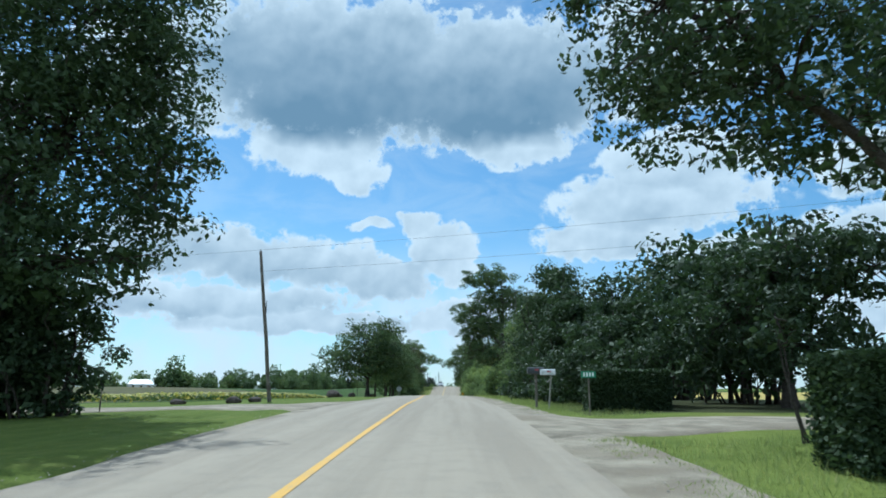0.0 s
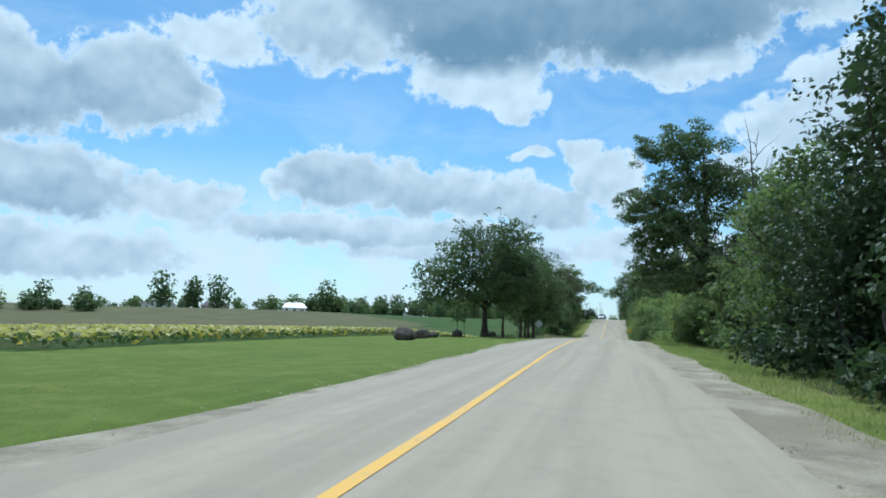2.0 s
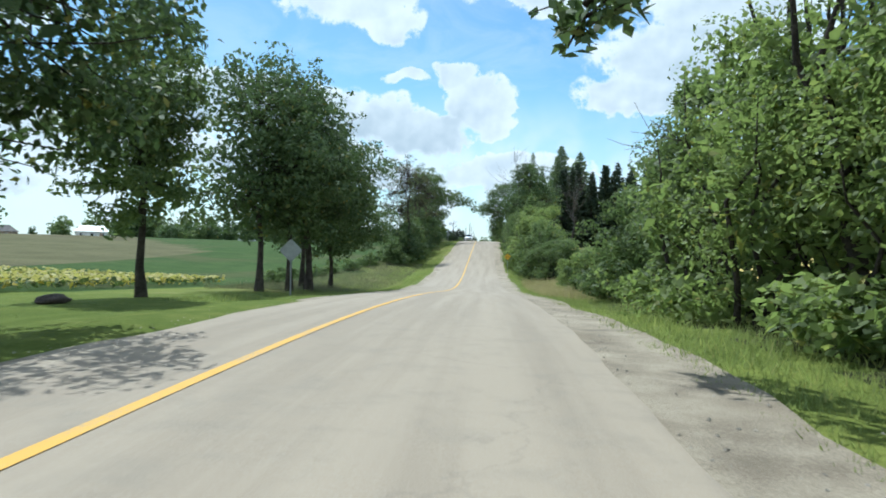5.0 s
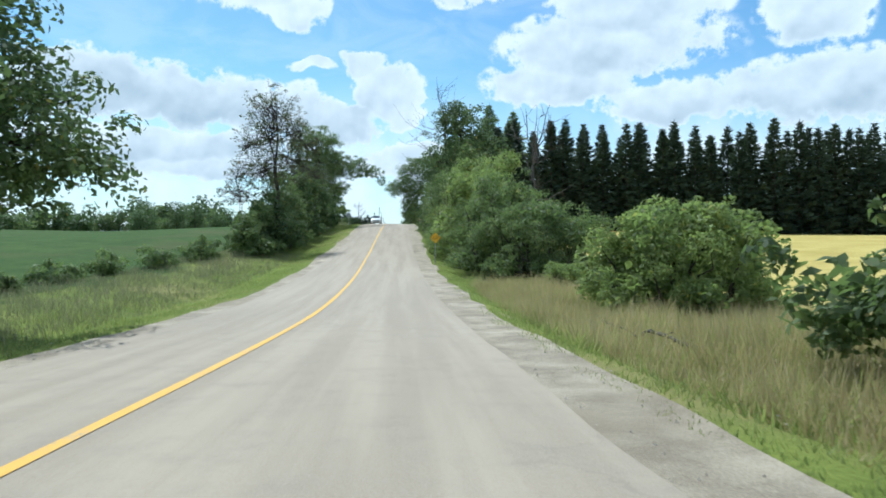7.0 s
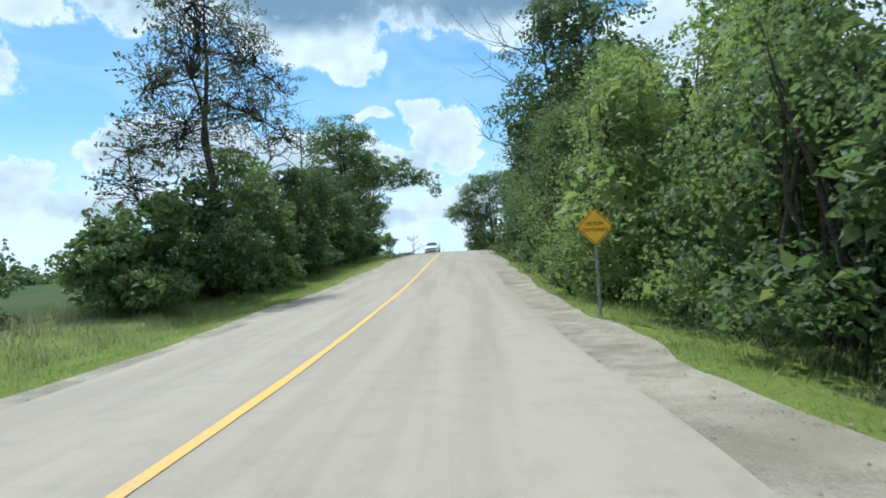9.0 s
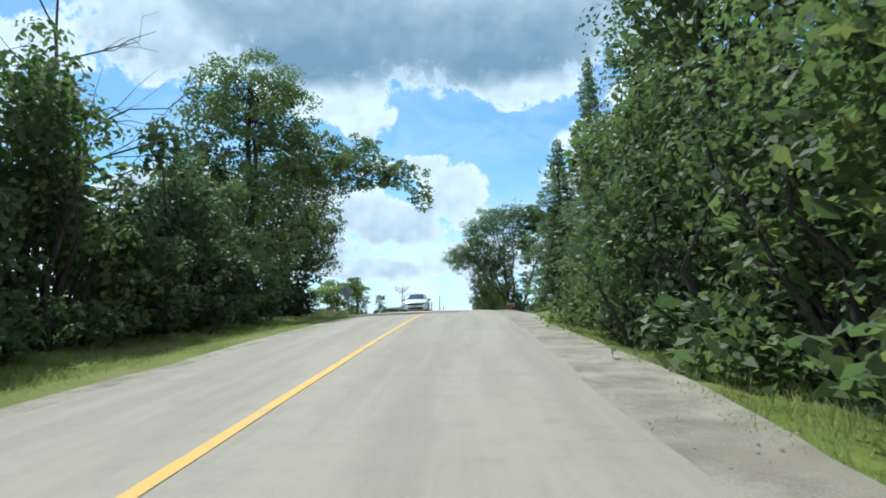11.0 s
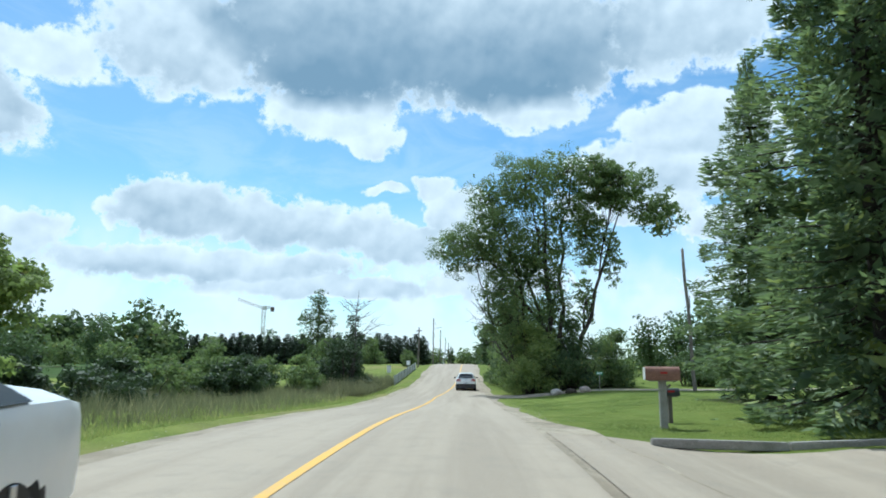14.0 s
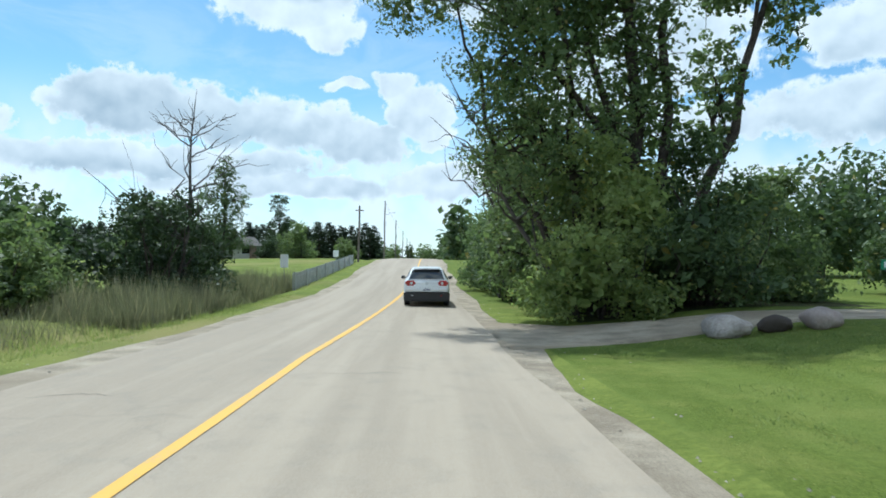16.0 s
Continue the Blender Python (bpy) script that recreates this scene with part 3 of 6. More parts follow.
def broadleaf(name, x, y, height, girth, lobes, leaves, size, mat, label, seed, lean=(0, 0), fork=0.35, per=1.0, limb_share=0.5,
              droop=0.25, bark="bark", group="", flat=0.6, category="tree", sprigs=0, lo=0.5, heart=0.5, tight=0.215, stems=()):
    rng = np.random.default_rng(seed)
    root = thing(name, x, y, gz(x, y) - 0.05, label, category, group)
    cs, rs, own = clumps(rng, lobes, per * 1.25, lo, tight)
    if sprigs:
        # long shoots that stand out of the crown's top
        top = np.argsort(cs[:, 2])[-max(8, len(cs) // 4):]
        pick = rng.choice(top, sprigs)
        add = cs[pick] + np.column_stack((rng.normal(0, .35, sprigs), rng.normal(0, .35, sprigs), rng.uniform(.5, 1.3, sprigs)))
        cs, rs, own = np.concatenate((cs, add)), np.concatenate((rs, np.full(sprigs, 0.34))), np.concatenate((own, own[pick]))
    T = Tubes()
    top = np.array((lean[0], lean[1], height * 0.86))
    stem = bent((0, 0, 0), top, 0, rng, 9, 0.012)
    h = np.linspace(0, 1, 9)
    T.add(stem, girth * (1 - 0.88 * h) * (1 + 0.55 * np.exp(-h * 22)), 9)
    for x1, y1, x2, y2, z2, g in stems:
        T.add(bent((x1, y1, 0), (x2, y2, z2), 0, rng, 9, 0.025), g * (1 - 0.8 * h) * (1 + 0.4 * np.exp(-h * 22)), 8)
    grown = []
    # one bough to each lobe of the crown, then twigs from the boughs to the leaf clumps
    for i, (x0, y0, z0, a0, b0, c0) in enumerate(lobes):
        c = np.array((x0, y0, z0))
        f = np.clip(z0 / height * rng.uniform(0.5, 0.72), fork * 0.8, 0.9)
        a = np.array([np.interp(f, h, stem[:, j]) for j in range(3)])
        d = np.linalg.norm(c - a)
        r = girth * (1 - 0.85 * f) * 0.62
        if len(grown):
            # a side branch where an older bough passes nearer than the stem
            pts = np.concatenate(grown)
            k = int(np.argmin(np.linalg.norm(pts - c, axis=1)))
            near = float(np.linalg.norm(pts[k] - c))
            if near < 0.55 * d:
                a, d, r = pts[k], near, min(r, 0.022 + 0.012 * near)
        tip = c + (c - a) / (d + 1e-6) * 0.45 * min(a0, b0, c0)
        bough = bent(a, tip, 0.07 * d, rng, 7, 0.04)
        T.add(bough, np.linspace(r, max(0.02, r * 0.3), 7), 6)
        grown.append(bough[2:6])
        mine = np.nonzero(own == i)[0]
        for k in rng.choice(mine, max(3, int(len(mine) * limb_share)), replace=False):
            s = bough[int(rng.integers(3, 7))]
            L = np.linalg.norm(cs[k] - s)
            T.add(bent(s, cs[k], 0.05 * L, rng, 5, 0.06), np.linspace(max(0.02, r * 0.28), 0.009, 5), 4)
    part("trunk", T.mesh("trunk"), M[bark], root)
    part("crown", mesh_cards("crown", foliage(rng, cs, rs, leaves, size, droop, 0.3, flat, lobes=lobes, heart=heart, toward=road_side(x))), M[mat], root)
    return root


def shrub(name, x, y, lobes, leaves, size, mat, label, seed, group="", droop=0.2, category="bush", per=1.3, lo=0.5, tight=0.27):
    rng = np.random.default_rng(seed)
    root = thing(name, x, y, gz(x, y) - 0.05, label, category, group)
    cs, rs, own = clumps(rng, lobes, per, lo, tight)
    cs[:, 2] = np.maximum(cs[:, 2], 0.25)
    T = Tubes()
    for k in rng.choice(len(cs), max(5, len(cs) // 8), replace=False):
        a = (cs[k, 0] * rng.uniform(.3, .75), cs[k, 1] * rng.uniform(.3, .75), -0.1)
        d = np.linalg.norm(cs[k] - np.array(a))
        T.add(bent(a, cs[k], 0.05 * d, rng, 5, 0.05), np.linspace(0.03 + 0.012 * d, 0.008, 5), 5)
    tagged(part("stem", T.mesh("stem"), M["bark"], root), kind="stuff")
    part("crown", mesh_cards("crown", foliage(rng, cs, rs, leaves, size, droop, 0.08, 0.75, lobes=lobes, heart=1.25, toward=road_side(x))), M[mat], root)
    return root


def bare_tree(name, x, y, height, girth, label, seed, lean=(0, 0), boughs=11, z=None, spread=0.45, prongs=0):
    rng = np.random.default_rng(seed)
    root = thing(name, x, y, (gz(x, y) if z is None else z) - 0.05, label, "dead tree")
    T = Tubes()
    stem = bent((0, 0, 0), (lean[0], lean[1], height), 0, rng, 9, 0.015)
    h = np.linspace(0, 1, 9)
    T.add(stem, girth * (1 - 0.93 * h), 7)
    for k in range(prongs):
        # strong upright limbs that fork again
        a = stem[int(rng.integers(4, 6))]
        t = rng.uniform(0, 1) + k * 6.283 / prongs
        b = a + np.array((math.cos(t) * 0.16, math.sin(t) * 0.16, 0.42)) * height * rng.uniform(0.8, 1.15)
        limb = bent(a, b, 0, rng, 7, 0.04)
        T.add(limb, np.linspace(girth * 0.5, 0.02, 7), 6)
        for i in (2, 3, 4, 5):
            c = limb[i] + np.array((rng.normal(0, 0.10), rng.normal(0, 0.10), rng.uniform(0.05, 0.16))) * height
            T.add(bent(limb[i], c, 0, rng, 5, 0.05), np.linspace(girth * 0.22, 0.008, 5), 4)
    for k in range(boughs):
        f = rng.uniform(0.28, 0.92)
        a = np.array([np.interp(f, h, stem[:, j]) for j in range(3)])
        t, L = rng.uniform(0, 6.283), height * spread * (1.15 - f) * rng.uniform(0.7, 1.2)
        b = a + np.array((math.cos(t) * L, math.sin(t) * L, L * rng.uniform(0.35, 0.95)))
        line = bent(a, b, -0.05 * L, rng, 6, 0.05)
        T.add(line, np.linspace(girth * (1 - f) * 0.5 + 0.015, 0.008, 6), 5)
        for _ in range(5):
            i = rng.integers(2, 5)
            c = line[i] + rng.normal(0, 0.25, 3) * L + (line[5] - line[i]) * 0.6
            T.add(bent(line[i], c, 0, rng, 4, 0.05), np.linspace(0.018, 0.005, 4), 4)
    part("trunk", T.mesh("trunk"), M["dead_bark"], root)
    return root


def spruce_meshes(seed, height, radius, sprays, size, bare=0.05, droop=0.35, twigs=True, taper=0.82):
    rng = np.random.default_rng(seed)
    T = Tubes()
    T.add(bent((0, 0, 0), (0, 0, height), 0, rng, 6, 0.003), np.linspace(height * 0.017 + 0.04, 0.02, 6), 8)
    z, cards, n_left = height * bare + 0.2, [], sprays
    levels = []
    while z < height * 0.985:
        levels.append(z)
        z += max(0.15, 0.034 * height * (1 - 0.55 * z / height)) * rng.uniform(0.6, 1.4)
    levels = np.array(levels)
    reach = radius * np.clip((1 - levels / height), 0, 1) ** taper * np.clip(0.72 + levels / (0.25 * height) * 0.28, 0.72, 1)
    share = reach + 0.12
    share = (share / share.sum() * sprays).astype(int) + 6
    for z, r, n in zip(levels, reach, share):
        k = int(rng.integers(6, 9))
        ang = rng.uniform(0, 6.283) + np.arange(k) * 6.283 / k + rng.normal(0, 0.12, k)
        length = r * rng.uniform(0.5, 1.25, k) + 0.08
        drop = droop * rng.uniform(0.5, 1.2, k) * (1 - z / height * 1.35)
        if r > 0.5 and twigs:
            for a, L, d in zip(ang, length, drop):
                T.add([(0, 0, z), (math.cos(a) * L * .5, math.sin(a) * L * .5, z - d * L * .45), (math.cos(a) * L * .92, math.sin(a) * L * .92, z - d * L * .6)],
                      (0.035, 0.02, 0.006), 4)
        i = rng.integers(0, k, n)
        f = rng.uniform(0.05, 1, n) ** 0.42
        off = rng.normal(0, 1, n) * (0.20 * length[i] * (1.08 - f) + 0.03)
        px = np.cos(ang[i]) * length[i] * f - np.sin(ang[i]) * off
        py = np.sin(ang[i]) * length[i] * f + np.cos(ang[i]) * off
        pz = z - drop[i] * length[i] * (f - 0.35 * f ** 3) - np.abs(off) * 0.3 + rng.normal(0, 0.05 + 0.02 * r, n) - 0.22 * size * rng.uniform(0, 1, n) ** 2
        c = np.column_stack((px, py, pz))
        out = np.column_stack((np.cos(ang[i]) * 1.0 - np.sin(ang[i]) * np.sign(off) * 0.7, np.sin(ang[i]) + np.cos(ang[i]) * np.sign(off) * 0.7,
                               -0.15 - drop[i] + rng.normal(0, 0.25, n) + 0.45 * f))
        out /= np.linalg.norm(out, axis=1)[:, None]
        side = np.cross(out, np.column_stack((rng.normal(0, .9, n), rng.normal(0, .9, n), np.full(n, 0.7))))
        side /= np.linalg.norm(side, axis=1)[:, None]
        s = (size * (1.1 - 0.5 * z / height) * rng.uniform(0.65, 1.35, n))[:, None]
        q = np.empty((n, 4, 3))
        q[:, 0] = c - out * s * 0.45
        q[:, 1] = c + side * s * 0.16
        q[:, 2] = c + out * s * 0.6
        q[:, 3] = c - side * s * 0.13
        q[:, 1:4:2, 2] -= s * 0.05
        cards.append(q)
    # old needles close to the stem
    m = sprays // 12
    f = rng.uniform(bare, 0.96, m)
    a, r = rng.uniform(0, 6.283, m), radius * (1 - f) ** 0.82 * 0.5 * rng.uniform(0, 1, m) ** 0.5
    cards.append(leaf_cards(rng, np.column_stack((np.cos(a) * r, np.sin(a) * r, f * height)), min(size * 1.9, 0.9) * (1.15 - f)))
    return T.mesh("trunk"), mesh_cards("foliage", np.concatenate(cards))


def spruce(name, x, y, meshes, mat, label, group="", turn=0.0, scale=1.0):
    root = thing(name, x, y, gz(x, y) - 0.05, label, "spruce", group, turn)
    root.scale = scale if isinstance(scale, tuple) else (scale, scale, scale)
    part("trunk", meshes[0], M["bark"], root)
    part("foliage", meshes[1], M[mat], root)
    return root


# ---- ground, road ----
def axis(*spans):
    out = [np.array([spans[0][0]])]
    for a, b, step in spans:
        out.append(np.linspace(a, b, max(2, int(round((b - a) / step)) + 1))[1:])
    return np.concatenate(out)


def zone(x, y):
    """Which cover the ground has: 0 verge, 1 lawn, 2 stubble, 3 litter, 4 green crop, 5 ripe field, 6 dry verge."""
    jig = 0.8 * math.sin(y * 0.7 + 1.1 * math.sin(x * 0.5)) + 0.5 * math.sin(y * 1.9)
    if x < 0:
        if y < 122:
            return 1 if x > (-30 if y < 50 else -17.5) and y > -30 and y < 108 else (0 if x > -16 else (4 if x > -40 else 2))
        return 0 if x > -13 + jig or y > 235 and x > -40 else (2 if x < -40 and y < min(330, 120 - 1.4 * x) else 4)
    if 22 < y < 118:
        return 0 if x < 6.6 + 0.4 * jig else 3 if x < 27 + jig else 4
    if 118 <= y < 205 and x > 12:
        return 5
    if 116 <= y < 146 and x > 6.0 + 0.5 * jig:
        return 6
    if 148 < y < 216:
        return 0 if x < (6.4 if y < 200 else 9.0) + 0.4 * jig else 3 if x < 70 else 4
    if 216 <= y < 229:
        return 0 if x < 10.2 + 0.4 * jig else 3 if x < 45 else 4
    if 229 <= y < 271 and x > 4.6:
        return 3 if x > 10.5 and y < 251 and x < 40 else 1
    if 271 <= y < 300 and x > 5.5:
        return 3 if 7.0 + 0.4 * jig < x < 15 and y > 276 else 1
    return 1 if y > 285 else 0


def build_ground():
    xs = axis((-3500, -900, 520), (-900, -300, 60), (-300, -100, 12), (-100, -40, 4), (-40, -12, 1.4), (-12, -3, 0.75), (-3, 3, 2.0), (3, 14, 0.7), (14, 40, 1.4),
              (40, 100, 4), (100, 300, 14), (300, 900, 60), (900, 3500, 520))
    ys = axis((-2500, -500, 400), (-500, -60, 25), (-60, 330, 1.8), (330, 520, 6), (520, 1000, 40), (1000, 4500, 500))
    X, Y = np.meshgrid(xs, ys)
    Z = ground_z(X, Y)
    verts = np.column_stack((X.ravel(), Y.ravel(), Z.ravel()))
    w, h = len(xs), len(ys)
    i = (np.arange(h - 1)[:, None] * w + np.arange(w - 1)).ravel()
    me = mesh_pydata("ground", verts, np.column_stack((i, i + 1, i + w + 1, i + w)).tolist(), True)
    for key in ("verge", "lawn", "stubble", "litter", "crop", "ripe", "dry_verge"):
        me.materials.append(M[key])
    cx, cy = (xs[:-1] + xs[1:]) / 2, (ys[:-1] + ys[1:]) / 2
    me.polygons.foreach_set("material_index", np.array([zone(a, b) for b in cy for a in cx], np.int32))
    tagged(new("ground", me), "rolling farmland with mown verges, crops and woodland floor", "ground", kind="structure")


build_ground()


def sheet(name, mat, label, category, xs, ys, height, parent=None, skirt=0.0):
    """A strip of ground cover: xs is a function of y that gives the columns."""
    cols = np.array([xs(y) for y in ys])
    w = cols.shape[1]
    verts = [(x, y, height(x, y)) for y, row in zip(ys, cols) for x in row]
    faces = [(r * w + c, r * w + c + 1, (r + 1) * w + c + 1, (r + 1) * w + c) for r in range(len(ys) - 1) for c in range(w - 1)]
    if skirt:
        for edge in (0, w - 1):
            top = len(verts)
            verts += [(cols[r, edge], ys[r], height(cols[r, edge], ys[r])) for r in range(len(ys))]
            base = len(verts)
            verts += [(cols[r, edge], ys[r], height(cols[r, edge], ys[r]) - skirt) for r in range(len(ys))]
            for r in range(len(ys) - 1):
                f = (top + r, top + r + 1, base + r + 1, base + r)
                faces.append(f if edge == 0 else f[::-1])
    me = mesh_pydata(name, verts, faces, True)
    me.materials.append(mat)
    return tagged(new(name, me), label, category, kind="structure")


def wave(y, s):
    return 0.45 * math.sin(y * 0.38 + s) + 0.25 * math.sin(y * 0.83 + 2 * s) + 0.4 * math.sin(y * 0.13 + 3 * s) + 0.8 * noise.noise(Vector((y * 0.55, s * 7.3, 0.4)))


ROAD_ROWS = axis((-80, -10, 4), (-10, 345, 0.75), (345, 700, 10))


def road_height(x, y):
    return float(road_z(y)) + 0.05 * (1 - (x / 3.5) ** 2)


def line_x(y):
    """The painted line wanders off the middle of the road."""
    return float(np.interp(y, (0, 20, 40, 57, 75, 95, 130, 162, 185, 212, 245, 268, 275, 281, 288, 310, 340), (-.03, .05, -.15, -.55, -.78, -.72, -.36, -.44, -.30, 0, .10, .03, .30, .50, .80, 1.25, 1.4)))


def edge_west(y):
    return float(np.interp(y, (0, 18, 40, 56, 72, 90, 131, 164, 213, 241, 266, 283, 290, 298, 310, 340), (-3.2, -3.1, -2.8, -3.05, -3.5, -3.1, -3.5, -3.5, -2.9, -2.75, -2.95, -3.2, -2.85, -2.75, -2.8, -3.0)))


def edge_east(y):
    return float(np.interp(y, (0, 17, 40, 57, 73, 93, 131, 162, 212, 241, 265, 320), (3.6, 3.7, 3.6, 3.35, 3.2, 3.5, 3.6, 3.4, 3.6, 3.4, 3.5, 3.3)))


def road_cols(y):
    a, b = edge_west(y) + 0.07 * wave(y, 1), edge_east(y) + 0.07 * wave(y, 4)
    return [a, a + .5, -1.6, -0.8, 0, 0.8, 1.6, b - .5, b]


sheet("road", M["asphalt"], "sun-bleached grey asphalt country road with hairline cracks", "road", road_cols, ROAD_ROWS, road_height, skirt=0.15)
sheet("road_line", M["line"], "worn solid yellow centre line painted on asphalt", "road marking",
      lambda y: [line_x(y) - 0.068 + 0.008 * wave(y, 2), line_x(y) + 0.068 + 0.008 * wave(y, 7)], ROAD_ROWS, lambda x, y: road_height(x, y) + 0.007)


def shoulder_right(y):
    wide = float(np.interp(y, (0, 12, 28, 195, 214, 228, 240, 260), (1.6, 2.1, 1.4, 1.35, 1.9, 1.6, 1.1, 0.85))) + 0.24 * wave(y, 5)
    a = edge_east(y) - 0.2
    return [a, a + wide * 0.35, a + wide * 0.7, a + wide]


def shoulder_left(y):
    wide = (0.60 if y < 100 else 1.0) + 0.18 * wave(y, 8) + 0.8 * math.exp(-((y - 32) / 9) ** 2)
    a = edge_west(y) + 0.2
    return [a - wide, a - wide * 0.7, a - wide * 0.35, a]


def shoulder_height(x, y):
    ax = abs(x)
    return max(float(road_z(y)) - 0.03 - 0.03 * (ax - 3.2), gz(x, y) + 0.02)


SHOULDER_ROWS = axis((-60, 345, 0.75), (345, 500, 6))
sheet("shoulder_east", M["gravel"], "grey-brown gravel road shoulder beside the asphalt", "shoulder", shoulder_right, SHOULDER_ROWS, shoulder_height)
sheet("shoulder_west", M["gravel"], "narrow gravel road shoulder beside the asphalt", "shoulder", shoulder_left, SHOULDER_ROWS, shoulder_height)


def driveway(name, mat, label, x0, x1, ya, yb, flare, lift=0.03):
    """A drive that meets the road at x0 with a flare and runs out to x1."""
    cols = np.linspace(x0, x1, 26)
    verts, n = [], 9
    for x in cols:
        f = flare * math.exp(-abs(x - x0) / 2.2)
        for i in range(n):
            # the outermost rows turn down into the ground
            k = min(max(i - 1, 0), n - 3)
            y = (ya - f) + (yb - ya + 2 * f) * k / (n - 3) + (0.16 * wave(x * 3, 3 + k) if k in (0, n - 3) else 0)
            if i in (0, n - 1):
                y += -0.2 if i == 0 else 0.2
                verts.append((x, y, gz(x, y) - 0.15))
                continue
            z = gz(x, y) + lift
            if abs(x) < 5.2:
                z = max(z, float(road_z(y)) - 0.02 - 0.02 * (abs(x) - 3.2))
            verts.append((x, y, z))
    faces = [(r * n + c, r * n + c + 1, (r + 1) * n + c + 1, (r + 1) * n + c) for r in range(25) for c in range(n - 1)]
    if x1 < x0:
        faces = [f[::-1] for f in faces]
    me = mesh_pydata(name, verts, [f[::-1] for f in faces], True)
    me.materials.append(mat)
    return tagged(new(name, me), label, "driveway", kind="structure")


driveway("driveway_west", M["gravel"], "broad pale gravel driveway crossing the grass", -3.6, -40, 27, 33, 3.0)
driveway("driveway_east", M["gravel"], "pale gravel driveway beside a clipped hedge", 3.6, 34, 15.8, 19.8, 2.2)
driveway("driveway_house", M["asphalt"], "grey asphalt driveway with a timber edge", 3.6, 17, 229.5, 236.5, 2.4, 0.02)
driveway("driveway_far", M["gravel"], "pale gravel driveway behind a lawn", 3.6, 60, 271.5, 274.5, 1.6)

# loose stones on the shoulders
rng = np.random.default_rng(5)
n = 5200
py = rng.uniform(2, 300, n)
side = rng.choice([1.0, 1.0, -1.0], n)
px = side * (3.25 + np.abs(rng.normal(0, 0.75, n)) * np.where(side > 0, 1.0, 0.6))
sz = rng.uniform(0.008, 0.026, n)
pz = np.array([shoulder_height(a, b) for a, b in zip(px, py)])
c = np.column_stack((px, py, pz + sz * 0.25))
octa = np.array([(1, 0, 0), (0, 1, 0), (-1, 0, 0), (0, -1, 0), (0, 0, 0.8)], float)
v = c[:, None, :] + octa[None] * (sz[:, None, None] * rng.uniform(0.6, 1.3, (n, 5, 1)))
verts = v.reshape(-1, 3)
idx = np.arange(n)[:, None, None] * 5 + np.array([(0, 1, 4), (1, 2, 4), (2, 3, 4), (3, 0, 4)])[None]
me = mesh_pydata("loose_gravel", verts, idx.reshape(-1, 3).tolist())
me.materials.append(M["pebble"])
tagged(new("loose_gravel", me), "loose pale stones scattered on the road shoulders", "gravel", kind="stuff")


# ---- grass ----
def blades(name, px, py, height, lean, width, mat, label, category, seed):
    rng = np.random.default_rng(seed)
    n = len(px)
    z = ground_z(px, py) - 0.02
    t = rng.uniform(0, 6.283, n)
    base = np.column_stack((px, py, z))
    s = np.column_stack((np.cos(t), np.sin(t), np.zeros(n))) * (width * rng.uniform(0.6, 1.4, n))[:, None]
    # trodden short beside the gravel
    h = height * rng.uniform(0.5, 1.25, n) * np.clip((np.abs(px) - 4.1) / 1.6, 0.28, 1.0)
    h *= 0.8 + 0.42 * np.sin(px * 1.1 + 2 * np.sin(py * 0.37)) * np.sin(py * 0.71 + 1.3 * np.sin(px * 0.5)) + 0.2 * np.sin(px * 3.1 + py * 2.3)
    tip = base + np.column_stack((rng.normal(0, lean, n) * h, rng.normal(0, lean, n) * h, h))
    q = np.stack((base - s, base + s, tip), axis=1)
    me = mesh_cards(name, q)
    me.materials.append(M[mat])
    return tagged(new(name, me), label, category, kind="stuff")


def scatter(seed, n, x0, x1, y0, y1, near=None):
    rng = np.random.default_rng(seed)
    x, y = x0 + (x1 - x0) * rng.uniform(0, 1, n), rng.uniform(y0, y1, n)
    if near:
        x = x0 + (x1 - x0) * rng.uniform(0, 1, n) ** near
    # tufts
    k = rng.integers(0, n, n)
    keep = rng.uniform(0, 1, n) < 0.7
    x = np.where(keep, x[k] + rng.normal(0, 0.08, n), x)
    y = np.where(keep, y[k] + rng.normal(0, 0.08, n), y)
    return x, y


def clear_of(x, y, *rects):
    ok = np.ones(len(x), bool)
    for a, b, c, d in rects:
        ok &= ~((x > a) & (x < b) & (y > c) & (y < d))
    return x[ok], y[ok]


DRIVES = [(-60, -3, 25.5, 34.5), (3, 40, 13.5, 21.5), (3, 40, 228, 238), (3, 60, 270.8, 275)]
px, py = clear_of(*scatter(11, 100000, 4.35, 8.6, 0, 203, 1.3), *DRIVES)
blades("verge_grass", px, py, 0.26, 0.45, 0.009, "grass_blade", "rough green verge grass with dry stems", "grass", 1)
px, py = clear_of(*scatter(18, 36000, 5.0, 14.5, 203, 228.5, 1.2), *DRIVES)
blades("verge_grass", px, py, 0.09, 0.8, 0.008, "grass_blade", "sunlit yellow-green grass on a mown bank", "grass", 8)
px, py = clear_of(*scatter(12, 80000, -4.35, -8.5, 100, 290, 1.4), *DRIVES)
blades("verge_grass", px, py, 0.22, 0.45, 0.010, "grass_blade", "rough green verge grass with dry stems", "grass", 2)
px, py = clear_of(*scatter(13, 90000, 4.1, 14.0, 237, 271, 1.7), *DRIVES)
blades("lawn_grass", px, py, 0.06, 0.7, 0.010, "lawn_blade", "bright short mown lawn grass", "grass", 3)
px, py = clear_of(*scatter(14, 30000, -4.2, -20.0, 8, 98, 1.6), *DRIVES)
blades("lawn_grass", px, py, 0.045, 0.7, 0.011, "lawn_blade", "bright short mown lawn grass", "grass", 4)
px, py = scatter(15, 34000, 5.6, 12.5, 114, 145, 1.1)
